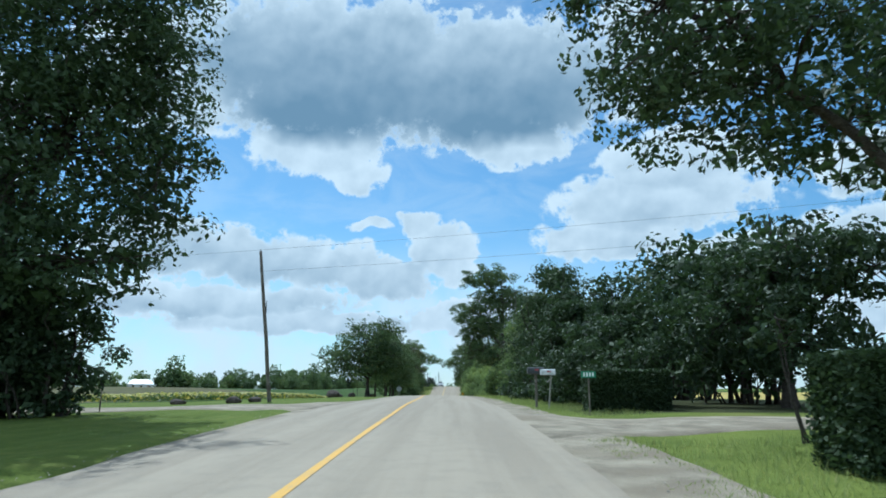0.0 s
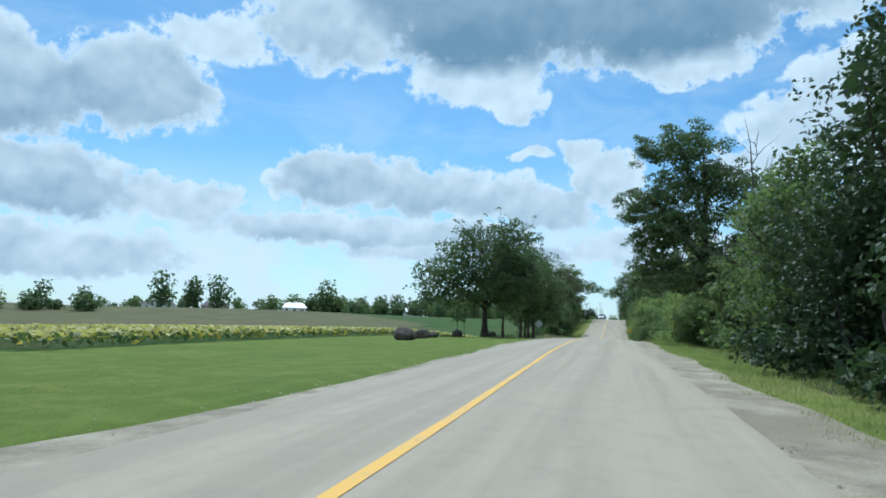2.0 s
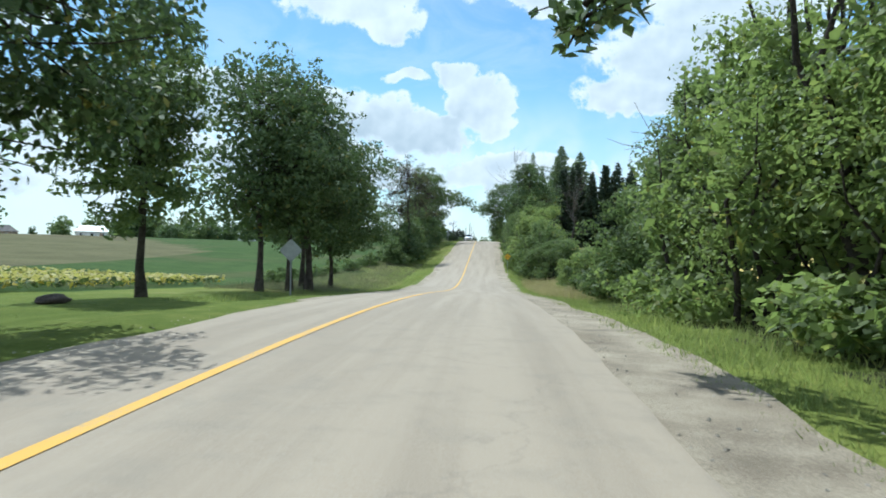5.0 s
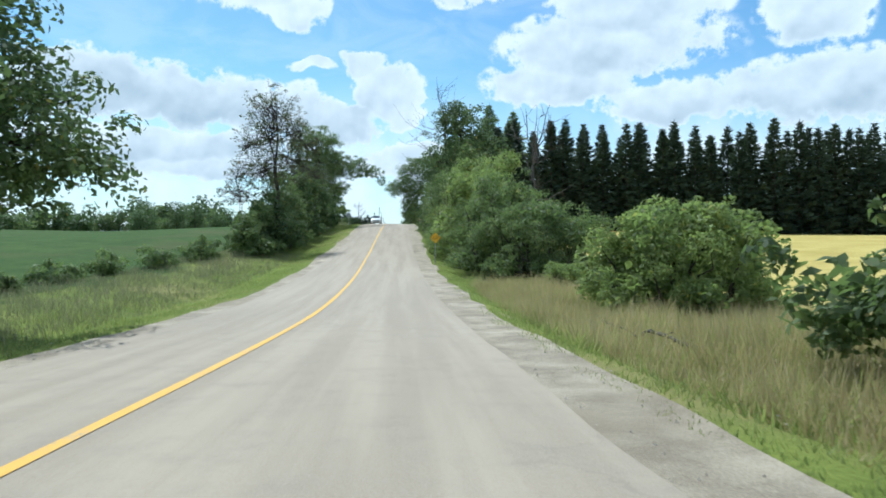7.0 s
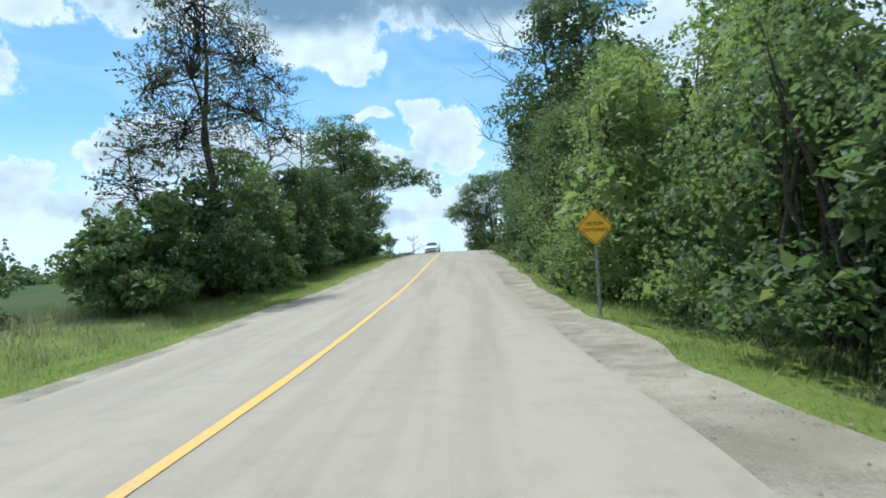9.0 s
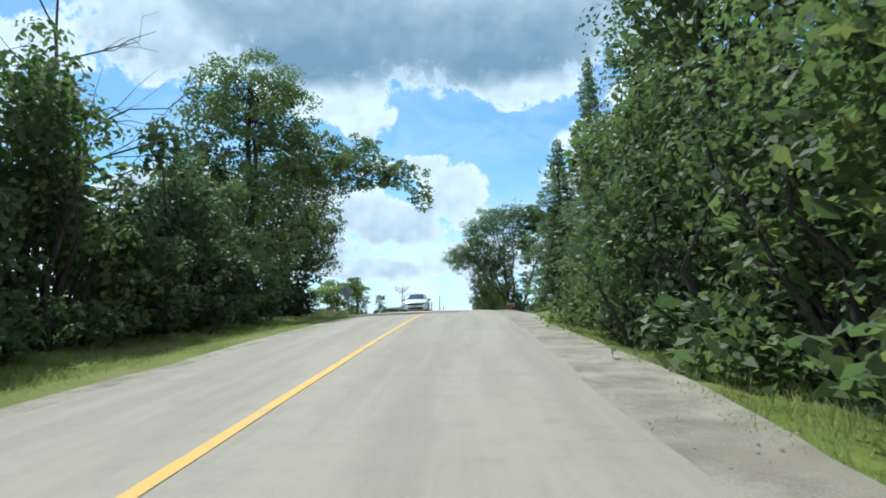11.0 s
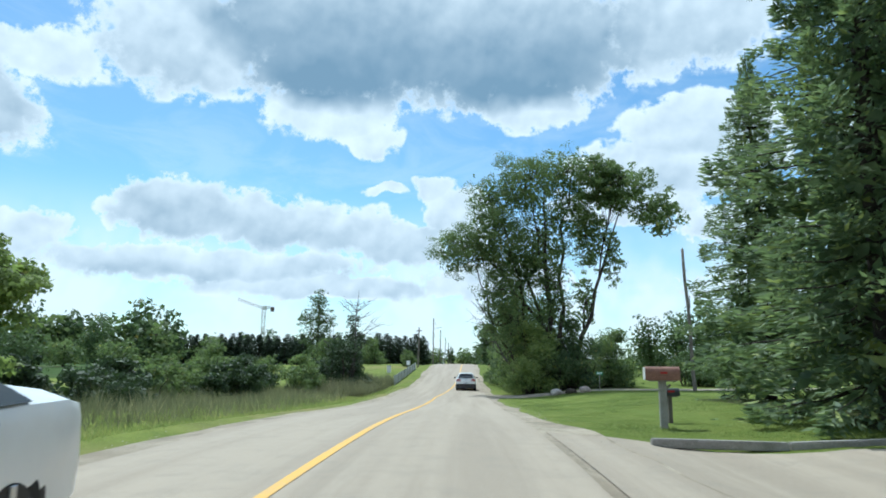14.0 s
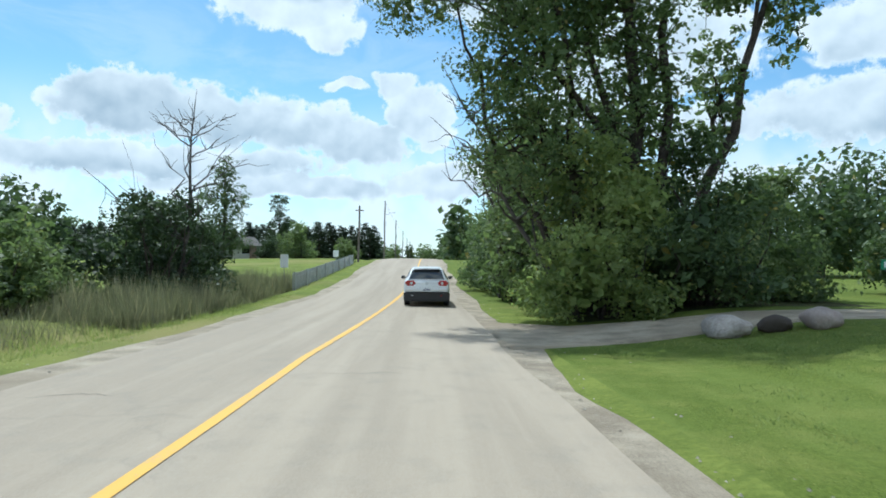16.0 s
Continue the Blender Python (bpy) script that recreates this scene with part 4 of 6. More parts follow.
blades("tall_dry_grass", px, py, 0.62, 0.34, 0.010, "dry_blade", "tall dry straw-coloured grass beside the road", "grass", 5)
px, py = scatter(19, 9000, 5.4, 12.5, 114, 145, 1.3)
blades("green_weeds", px, py, 0.42, 0.5, 0.014, "grass_blade", "green leafy weeds among dry grass", "weeds", 9)
px, py = scatter(16, 26000, -6.5, -15.0, 118, 170, 1.0)
blades("tall_weeds", px, py, 0.50, 0.38, 0.009, "weed", "tall grey-green weeds along a field edge", "weeds", 6)
px, py = scatter(17, 24000, -6.8, -14.0, 222, 300, 1.0)
blades("tall_weeds", px, py, 0.70, 0.34, 0.011, "weed", "tall grey-green weeds along a ditch", "weeds", 7)
px, py = scatter(20, 15000, -5.7, -9.5, 276, 297, 1.0)
blades("tall_weeds", px, py, 1.05, 0.22, 0.016, "weed", "high pale weeds gone to seed before a fence", "weeds", 10)

# flowering crop beyond the lawn
rng = np.random.default_rng(21)
n = 32000
py = rng.uniform(-10, 128, n)
px = -17.5 - (41 - 17.5) * rng.uniform(0, 1, n) ** 1.2
ok = (px < -30) | (py > 50)
px, py, n = px[ok], py[ok], int(ok.sum())
c = np.column_stack((px, py, ground_z(px, py) + 0.55 * rng.uniform(0.1, 1, n) ** 0.6))
me = mesh_cards("flowering_crop", leaf_cards(rng, c, 0.30))
me.materials.append(M["crop_leaf"])
tagged(new("flowering_crop", me), "low green crop with yellow flower heads", "crop", kind="stuff")
k = rng.uniform(0, 1, n) < 0.45
c = c[k] + rng.normal(0, 0.25, (int(k.sum()), 3)) * (1, 1, 0)
c[:, 2] = ground_z(c[:, 0], c[:, 1]) + rng.uniform(0.40, 0.66, len(c))
me = mesh_cards("flower_heads", leaf_cards(rng, c, 0.30, 0.0, 1.2, 0.9))
me.materials.append(M["flower"])
tagged(new("flower_heads", me), "dense yellow flower heads over a low crop", "flowers", kind="stuff")

# transverse cracks in the asphalt
for i, (x, y, L) in enumerate([(-1.9, 264.5, 0.9), (1.1, 266.2, 1.1), (1.6, 241.0, 0.5), (-1.2, 243.5, 1.3), (1.9, 168.5, 0.8), (2.2, 29.0, 1.0), (2.3, 99.0, 0.9)]):
    crng = np.random.default_rng(700 + i)
    n = 15
    xs = np.linspace(-L / 2, L / 2, n) + x
    yy = y + np.cumsum(crng.normal(0, 0.06, n))
    w = 0.005 * np.sin(np.linspace(0.15, 3.0, n)) + 0.002
    verts = [(a, b + s * d, road_height(a, b) + 0.005) for s in (-1, 1) for a, b, d in zip(xs, yy, w)]
    me = mesh_pydata("road_crack", verts, [(k, k + 1, n + k + 1, n + k) for k in range(n - 1)])
    me.materials.append(M["tar"])
    tagged(new("road_crack", me), "short dark crack across the asphalt", "crack", kind="structure")


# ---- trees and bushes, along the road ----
# maple over the start, west side; deep shade put into its leaf colour
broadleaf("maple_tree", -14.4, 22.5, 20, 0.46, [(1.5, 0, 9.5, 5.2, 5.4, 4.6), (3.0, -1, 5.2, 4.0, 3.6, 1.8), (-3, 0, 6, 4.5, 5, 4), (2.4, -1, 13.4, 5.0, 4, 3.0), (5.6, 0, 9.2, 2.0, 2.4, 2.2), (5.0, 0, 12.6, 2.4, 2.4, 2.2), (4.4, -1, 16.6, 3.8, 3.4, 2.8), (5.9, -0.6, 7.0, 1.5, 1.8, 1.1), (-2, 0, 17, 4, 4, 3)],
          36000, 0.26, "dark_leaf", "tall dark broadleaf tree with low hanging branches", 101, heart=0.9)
# also fills the dark under the maple; shade is in its leaf colour
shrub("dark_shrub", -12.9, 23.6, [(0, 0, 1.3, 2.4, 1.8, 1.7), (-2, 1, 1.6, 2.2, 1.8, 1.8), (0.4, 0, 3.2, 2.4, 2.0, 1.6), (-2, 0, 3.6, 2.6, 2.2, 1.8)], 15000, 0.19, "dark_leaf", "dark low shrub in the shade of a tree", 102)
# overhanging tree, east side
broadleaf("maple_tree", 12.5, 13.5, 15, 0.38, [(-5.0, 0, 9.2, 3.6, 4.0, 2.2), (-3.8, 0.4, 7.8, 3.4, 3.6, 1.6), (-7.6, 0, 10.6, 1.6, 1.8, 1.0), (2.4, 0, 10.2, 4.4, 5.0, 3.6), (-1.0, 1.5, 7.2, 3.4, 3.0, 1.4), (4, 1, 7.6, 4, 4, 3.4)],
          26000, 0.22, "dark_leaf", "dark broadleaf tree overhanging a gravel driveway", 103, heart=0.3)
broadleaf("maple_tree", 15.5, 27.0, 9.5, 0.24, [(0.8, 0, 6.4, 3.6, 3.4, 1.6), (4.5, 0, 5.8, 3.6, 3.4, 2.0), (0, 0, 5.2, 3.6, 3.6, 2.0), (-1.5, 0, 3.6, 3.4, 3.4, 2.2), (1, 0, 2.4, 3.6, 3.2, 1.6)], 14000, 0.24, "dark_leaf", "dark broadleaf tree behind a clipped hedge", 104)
# wooded bank, east side: dense edge, the first five dark with painted-in backlit shade
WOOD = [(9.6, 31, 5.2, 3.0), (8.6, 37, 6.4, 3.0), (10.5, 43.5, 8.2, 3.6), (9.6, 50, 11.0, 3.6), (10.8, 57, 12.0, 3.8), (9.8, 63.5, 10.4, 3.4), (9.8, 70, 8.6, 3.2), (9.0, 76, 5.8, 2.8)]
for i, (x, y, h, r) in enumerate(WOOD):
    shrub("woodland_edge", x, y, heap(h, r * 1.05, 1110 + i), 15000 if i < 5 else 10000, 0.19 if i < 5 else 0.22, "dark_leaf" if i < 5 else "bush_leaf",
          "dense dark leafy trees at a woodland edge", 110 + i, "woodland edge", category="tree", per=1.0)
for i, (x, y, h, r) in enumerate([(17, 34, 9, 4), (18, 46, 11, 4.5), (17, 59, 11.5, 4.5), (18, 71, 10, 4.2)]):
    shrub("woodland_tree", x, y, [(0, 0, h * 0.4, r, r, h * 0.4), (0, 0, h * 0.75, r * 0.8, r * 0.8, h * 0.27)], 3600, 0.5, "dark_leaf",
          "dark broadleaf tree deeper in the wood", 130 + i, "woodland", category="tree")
bare_tree("dead_tree", 9.3, 66.5, 12.0, 0.13, "leafless grey tree among the green ones", 141, (-1.0, 0.5), 12)
# great maple leaning over the road
broadleaf("maple_tree", 8.6, 84.5, 18.2, 0.40, [(-2.0, 0, 15.2, 3.6, 3.4, 1.9), (-1.0, 0, 12.9, 3.2, 3.0, 1.4), (-3.9, -1, 10.6, 3.4, 3.2, 1.6), (1.8, 0.5, 11.6, 3.6, 3.8, 2.4), (-2.6, -0.5, 9.0, 3.0, 3.0, 1.2),
          (-3.8, 0, 6.1, 2.2, 2.2, 1.3), (-3.4, 1.0, 7.8, 2.6, 2.8, 1.5), (1.6, 0, 6.6, 3.2, 3.2, 1.8), (-1.6, -1.2, 8.6, 3.2, 2.8, 1.5), (-1.0, -1.0, 5.0, 2.8, 2.8, 1.4), (-5.0, 5.6, 5.1, 1.05, 0.9, 0.7), (-4.3, 4.6, 5.6, 1.2, 1.1, 0.75), (-5.3, 6.0, 4.7, 0.6, 0.6, 0.5), (-2.8, 2.6, 5.8, 1.6, 1.5, 1.0)],
          64000, 0.19, "maple", "tall maple leaning out over the road", 150, per=1.1, heart=0.8)
BANK = [(8.0, 81, 3.6, 2.0, "bright_leaf"), (8.2, 87.5, 8.2, 2.5, "bright_leaf"), (8.2, 92, 8.6, 2.6, "bright_leaf"), (8.0, 97, 9.4, 2.7, "bright_leaf"), (8.2, 102.5, 7.6, 2.6, "bush_leaf"),
        (8.6, 108, 5.6, 2.5, "bush_leaf"), (8.8, 113.5, 4.0, 2.4, "bush_leaf"), (9.6, 118.5, 3.2, 2.2, "bush_leaf")]
BANK = [(x + float(np.interp(y, (82, 88, 112, 118), (0.4, 1, 1, 0.2))), y, h, r, m) for x, y, h, r, m in BANK]
for i, (x, y, h, r, m) in enumerate(BANK):
    shrub("roadside_bush", x, y, heap(h * 1.08, r * 1.1, 1160 + i), 16500, 0.15, m, "leafy green roadside bush with sunlit outer leaves", 160 + i, "roadside bushes", per=1.0)
bare_tree("dead_tree", 9.0, 100.5, 8.5, 0.09, "thin leafless tree standing out of the bushes", 171, (0.3, 0), 9)

# maples on the lawn, west side
broadleaf("maple_tree", -9.6, 90.5, 10.8, 0.27, [(-0.4, 0, 7.0, 4.6, 4.6, 2.9), (-3.4, -0.5, 5.0, 3.8, 3.6, 2.3), (3.2, 0, 5.6, 3.6, 3.8, 2.7), (2.2, -1.6, 9.2, 1.9, 1.9, 1.5), (3.7, 0, 8.9, 1.5, 1.5, 1.3), (-1.4, 0, 9.0, 2.0, 2.0, 1.5), (0, 0, 3.6, 5.0, 4.6, 1.3)],
          38000, 0.20, "maple", "spreading maple with a thick trunk on the lawn", 180, sprigs=46, per=1.5)
broadleaf("young_tree", -9.8, 102.0, 10.5, 0.15, [(0, 0, 4.2, 2.3, 2.3, 2.0), (0.2, 0, 7.2, 2.1, 2.1, 2.8), (-0.6, 0, 5.8, 2.4, 2.4, 2.0)], 22000, 0.17, "bush_leaf", "slender young tree with an airy crown", 182, per=1.5)
for i, (x, y, h, g) in enumerate([(-9.4, 112.5, 11.6, 0.17), (-8.8, 115.6, 12.4, 0.17), (-8.5, 118.4, 12.2, 0.22), (-10.2, 123.0, 11.0, 0.18), (-9.6, 128.5, 8.6, 0.16)]):
    broadleaf("maple_tree", x, y, h, g, [(0, 0, h * 0.76, 3.3, 3.0, h * 0.27), (-0.4, 0, h * 0.40, 3.8, 3.2, h * 0.18), (1.0, 0.4, h * 0.55, 4.0, 3.2, h * 0.22)], 14000, 0.23, "maple",
              "roadside maple in a close row with upright shoots", 190 + i, group="row of maples", sprigs=44, per=1.4)
for k, (x, y) in enumerate([(-10.56, 83.8), (-10.05, 84.1)]):
    broadleaf("sapling", x, y, 3.1, 0.03, [(0, 0, 2.0, 0.5, 0.5, 0.45), (0.1, 0, 2.6, 0.4, 0.4, 0.45), (-0.15, 0, 1.5, 0.4, 0.4, 0.3)], 1500, 0.09, "bush_leaf", "staked young sapling with a few pale leaves", 200 + k, fork=0.4, group="saplings", per=2.5, heart=0.3, tight=0.35)

# hedgerow beyond the dip, west side
broadleaf("ash_tree", -9.0, 173.0, 16.0, 0.24, [(-0.4, 0, 12.0, 2.9, 2.8, 3.4), (-2.0, 0, 9.6, 2.2, 2.2, 2.6), (1.4, 0, 10.6, 1.8, 2.0, 2.8), (-1.0, 0, 7.6, 3.2, 3.0, 2.4), (-3.6, 0, 6.6, 1.8, 1.8, 1.5), (-3.4, 0, 5.0, 2.6, 2.2, 1.2), (1.6, 0, 8.0, 1.9, 2.0, 2.2), (3.4, -0.4, 6.8, 1.7, 1.8, 0.9), (2.9, 0.4, 9.4, 1.7, 1.8, 1.2)],
          17000, 0.125, "rusty_leaf", "tall half-bare ash with sparse browning leaves", 210, limb_share=1.0, per=2.0, heart=0.0, tight=0.13)
HEDGE = [(-10.5, 168.5, 4.6, 2.6), (-9.2, 174.5, 5.8, 2.8), (-10.0, 181, 7.6, 3.0), (-9.0, 187.5, 7.2, 2.8), (-9.6, 194, 8.6, 3.0), (-9.0, 200.5, 7.6, 2.8), (-9.4, 206.5, 7.2, 2.6)]
for i, (x, y, h, r) in enumerate(HEDGE):
    shrub("hedgerow_tree", x, y, heap(h, r * 1.05, 1220 + i), 12500, 0.22, "maple" if i % 2 else "bush_leaf",
          "dense dark hedgerow tree beside the road", 220 + i, "hedgerow", category="tree", per=1.0)
shrub("hedgerow_bush", -12.2, 227.0, heap(3.0, 2.2, 1229), 6500, 0.17, "bush_leaf", "bushy shrub below a maple", 229)
shrub("hedgerow_bush", -9.6, 218.6, heap(3.4, 2.2, 1230), 8000, 0.17, "dark_leaf", "dark bushy shrub below a maple", 230)
broadleaf("maple_tree", -11.0, 223.0, 13.0, 0.26, [(0.4, 0, 9.2, 3.8, 3.6, 3.0), (1.6, 0, 5.4, 3.2, 3.2, 2.4), (-2, 0, 6.0, 3.4, 3.4, 3.0), (2.0, -1, 3.2, 2.2, 2.4, 1.2)],
          21000, 0.21, "maple", "leafy maple with drooping lower branches", 228, per=1.5)
bare_tree("dead_tree", -11.0, 196, 13.0, 0.14, "leafless grey tree above the hedgerow", 231, (0.8, -0.5), 14)
bare_tree("dead_tree", -10.2, 183, 11.5, 0.12, "leafless grey tree above the hedgerow", 232, (1.2, -1.0), 12)
broadleaf("oak_tree", -10.3, 213.5, 16.0, 0.40, [(0, 0, 12.2, 3.6, 3.8, 2.9), (3.4, 1.2, 9.8, 3.0, 2.8, 1.7), (6.4, 2.0, 9.6, 2.2, 1.8, 1.2), (5.0, 1.6, 8.3, 2.0, 1.8, 1.1), (2.4, 0.8, 8.6, 2.0, 2.0, 1.2), (7.0, 2.0, 8.3, 1.6, 1.4, 0.9), (8.6, 2.4, 8.5, 1.7, 1.5, 1.2), (9.9, 2.4, 7.3, 1.1, 1.1, 1.0), (-1.5, 0, 7.6, 3.6, 3.6, 2.6), (3.2, 2.4, 6.0, 1.8, 1.8, 1.2), (1.6, 0, 4.0, 2.4, 2.6, 1.5)],
          44000, 0.19, "elm_leaf", "old oak with a long bough over the road", 240, per=1.3)
for i, (x, y, h, r) in enumerate([(-15, 131, 1.2, 1.1), (-15.5, 136, 1.3, 1.2), (-15.2, 141, 1.1, 1.2), (-15.6, 146.5, 1.2, 1.3), (-15, 152, 1.5, 1.3), (-14, 157, 1.6, 1.4), (-12.8, 162.5, 2.0, 1.4)]):
    shrub("low_shrub", x, y, [(0, 0, h * 0.45, r, r * 1.6, h * 0.5)], 2600, 0.15, "bush_leaf", "low vine-covered shrub along the field edge", 250 + i, "field edge shrubs")

# bushes and wood beyond the dip, east side
EAST = [(10.6, 131.5, 3.5, 2.7, "bright_leaf"), (12.6, 135.5, 3.2, 2.4, "bush_leaf"), (10.0, 149.5, 4.6, 3.3, "bush_leaf"), (9.2, 154.5, 6.5, 2.6, "bush_leaf"), (9.9, 160.0, 7.4, 2.8, "bright_leaf"), (10.2, 142.4, 1.15, 1.2, "bright_leaf"), (12.8, 141.4, 1.2, 1.2, "bright_leaf"),
        (8.4, 166.0, 7.2, 2.8, "bright_leaf"), (8.6, 171.5, 8.6, 2.9, "bush_leaf"), (8.8, 184, 10.2, 3.2, "bush_leaf"), (9.0, 190.5, 9.6, 3.1, "maple"), (8.8, 197, 8.8, 3.0, "bush_leaf"),
        (9.4, 201.5, 7.0, 2.2, "bush_leaf"), (14.0, 205.5, 4.4, 2.2, "dark_leaf")]
EAST = [(x - 0.7 if y > 152 else x + 0.6 if y > 145 else x, y, h * (1.22 if y > 158 else 1.05), r * 1.08, m) for x, y, h, r, m in EAST]
for i, (x, y, h, r, m) in enumerate(EAST):
    near = 145 < y < 174
    small = h < 2
    shrub("roadside_thicket", x, y, dome(h, r * 1.05, 1260 + i) if y < 152 else heap(h, r * 1.05, 1260 + i), 27000 if near else 4500 if small else 25000 if y < 140 else 16000, 0.12 if near else 0.10 if small else 0.115 if y < 140 else 0.15, m,
          "dense leafy thicket with vines beside the road", 260 + i, "roadside thicket", category="tree" if h > 5 else "bush", per=2.0 if near else 1.0, tight=0.21 if near else 0.27)
broadleaf("maple_tree", 8.4, 177.5, 15.0, 0.28, [(0, 0, 11.4, 3.6, 3.6, 2.6), (-1.8, 0.5, 8.4, 3.0, 3.2, 2.2), (1.8, -0.6, 8.8, 3.2, 3.2, 2.6), (-0.6, 0, 13.0, 2.2, 2.2, 1.6), (0, 0, 5.4, 3.4, 3.4, 2.2)],
          20000, 0.21, "maple", "tall rounded maple above the thicket", 259, per=1.2)
bare_tree("dead_tree", 13.0, 167.0, 12.6, 0.13, "tall leafless forked tree rising out of the thicket", 281, (0.8, -0.5), 8, spread=0.34, prongs=5)
bare_tree("dead_tree", 8.4, 178.5, 17.0, 0.12, "thin leafless tree rising out of the thicket", 282, (-2.4, -0.5), 14, spread=0.4)

# spruce plantation behind the ripe field
plantation = [spruce_meshes(300 + i, 15.4, 3.5, 1900, 1.15, 0.04, 0.2, False, 0.92) for i in range(3)]
windbreak = [spruce_meshes(304 + i, 14.2, 3.3, 620, 1.5, 0.05, 0.25, False) for i in range(3)]
rng = np.random.default_rng(33)
for i in range(48):
    row = i // 24
    x, y = 17 + (i % 24) * 2.55 + row * 1.3 + rng.normal(0, 0.35), 211 + row * 4.0 - (i % 24) * 0.7 + rng.normal(0, 0.5)
    spruce("plantation_spruce", x, y, plantation[i % 3], "dark_needle", "dark slender spruce in a dense plantation row", "spruce plantation", rng.uniform(0, 360), rng.uniform(0.9, 1.08))

# large garden spruces round the house drive
big = [spruce_meshes(310 + i, 16.0, 4.4, 38000, 0.25, 0.05, 0.5) for i in range(3)] + [spruce_meshes(314, 16.0, 4.4, 12000, 0.62, 0.05, 0.55, False)]
for i, (x, y, s) in enumerate([(11.8, 240.8, (1.10, 1.10, 1.12)), (15.6, 239.8, 1.15), (12.7, 249.0, (0.70, 0.70, 0.82)), (20.0, 237.8, 1.5), (18.5, 249.5, 1.05), (21.6, 225.5, 1.1), (12.4, 227.0, (0.86, 0.86, 1.25)), (17.6, 225.4, 1.15), (23.5, 231.5, 1.35)]):
    spruce("garden_spruce", x, y, big[3 if i in (3, 4, 5, 8) else i % 3], "needle", "large bushy spruce with drooping boughs", "garden spruces", 47.0 * i, s)
low = spruce_meshes(320, 1.5, 1.5, 3000, 0.22, 0.02, 0.2)
for i, (x, y) in enumerate([(9.6, 223.6), (10.4, 221.4), (12.6, 218.6), (13.8, 216.2), (15.4, 218.4)]):
    spruce("low_juniper", x, y, low, "needle", "low spreading juniper at the lawn's edge", "junipers", 80.0 * i, 0.8)

for i, (x, y, h, r) in enumerate([(9.6, 209.5, 0.9, 1.3), (11.0, 213.0, 1.0, 1.4), (10.2, 217.0, 0.8, 1.2), (12.6, 209.0, 1.4, 1.5), (13.4, 213.0, 1.2, 1.5), (16.6, 214.0, 1.5, 1.7), (15.2, 209.6, 1.8, 1.7), (18.4, 218.4, 1.3, 1.6)]):
    shrub("bank_shrub", x, y, heap(h, r, 1320 + i), 3200, 0.13, "dark_leaf" if i % 3 else "bush_leaf", "low dark ground cover on a shaded bank", 322 + i, "bank shrubs")

# small crab tree and ditch shrubs, west side past the crest
broadleaf("crab_tree", -10.2, 239.0, 4.7, 0.14, [(0, 0, 2.9, 2.7, 2.7, 1.2), (1.4, 0, 3.3, 1.6, 1.6, 0.8), (-1.2, 0, 2.2, 1.8, 1.9, 1.0), (0, 0, 1.2, 2.0, 1.9, 0.8)], 14000, 0.15, "bright_leaf",
          "wide low crab tree with sunlit yellowish top", 330, fork=0.2)
for i, (x, y, h, r) in enumerate([(-15, 232, 2.0, 1.8), (-13.6, 246, 1.8, 1.8), (-12.6, 252, 2.0, 2.0), (-14, 258.5, 2.4, 2.2), (-12.4, 265, 2.2, 2.1), (-13.6, 272, 2.6, 2.2), (-11.5, 278.5, 2.8, 2.2),
                                  (-9.4, 284.5, 4.6, 2.4), (-9.6, 290, 3.4, 2.2), (-11.2, 291, 4.8, 2.6)]):
    shrub("ditch_shrub", x, y, heap(h * 1.1, r * 1.1, 1340 + i), 7000, 0.15, "dark_leaf" if i % 3 else "bush_leaf",
          "dark bushy shrub in a roadside ditch", 340 + i, "ditch shrubs")
bare_tree("dead_tree", -8.5, 285.5, 9.2, 0.13, "leafless grey tree above green bushes", 351, (0.5, 0), 20, spread=0.42)

# great elm, east side
broadleaf("elm_tree", 8.6, 278.5, 19.8, 0.29, [(-7.0, 0, 11.4, 2.6, 2.8, 2.6), (-4.2, 0, 12.6, 3.2, 3.4, 2.8), (-1.6, 0, 17.0, 3.2, 3.4, 2.9), (-3.4, 0, 8.0, 2.8, 3.0, 2.4), (1.8, 1.0, 18.3, 2.8, 3.0, 2.4), (-0.4, 0, 12.0, 2.6, 2.8, 3.4), (0.6, 0, 8.4, 1.6, 1.8, 2.6), (-2.6, 0, 5.2, 3.0, 3.0, 2.4), (2.0, 0.5, 14.6, 2.2, 2.4, 2.6), (-4.6, 0, 15.6, 2.4, 2.6, 2.2), (-1.2, 0.6, 9.6, 2.4, 2.2, 2.0), (-3.0, 0.5, 10.6, 2.2, 2.2, 1.8), (0.4, 0.8, 6.4, 2.4, 2.2, 1.8)],
          76000, 0.155, "elm_leaf", "great spreading elm with several stems", 360, per=1.7, fork=0.2, limb_share=0.4, heart=0.9,
          stems=((-1.2, 0.3, -3.6, 0, 15.0, 0.17), (0.6, -0.2, 2.4, 0.6, 18.0, 0.22), (-0.5, 0.5, -0.8, 0.4, 16.5, 0.19), (-1.8, 0, -6.4, 0.4, 12.0, 0.12)))
broadleaf("elm_tree", 10.2, 279.0, 18.4, 0.24, [(4.8, 0, 16.8, 2.8, 2.8, 2.2), (8.3, 0.5, 14.6, 2.2, 2.4, 1.9), (2.2, 0.6, 12.6, 1.5, 1.8, 3.6), (4.0, 0, 10.8, 1.0, 1.2, 2.8), (1.6, 0.2, 7.2, 1.0, 1.1, 2.6), (2.6, 0, 17.2, 2.2, 2.2, 2.0)],
          27000, 0.165, "elm_leaf", "leaning elm with an open, arching crown", 362, lean=(5.2, 0.4), per=1.9, fork=0.35, limb_share=0.5)
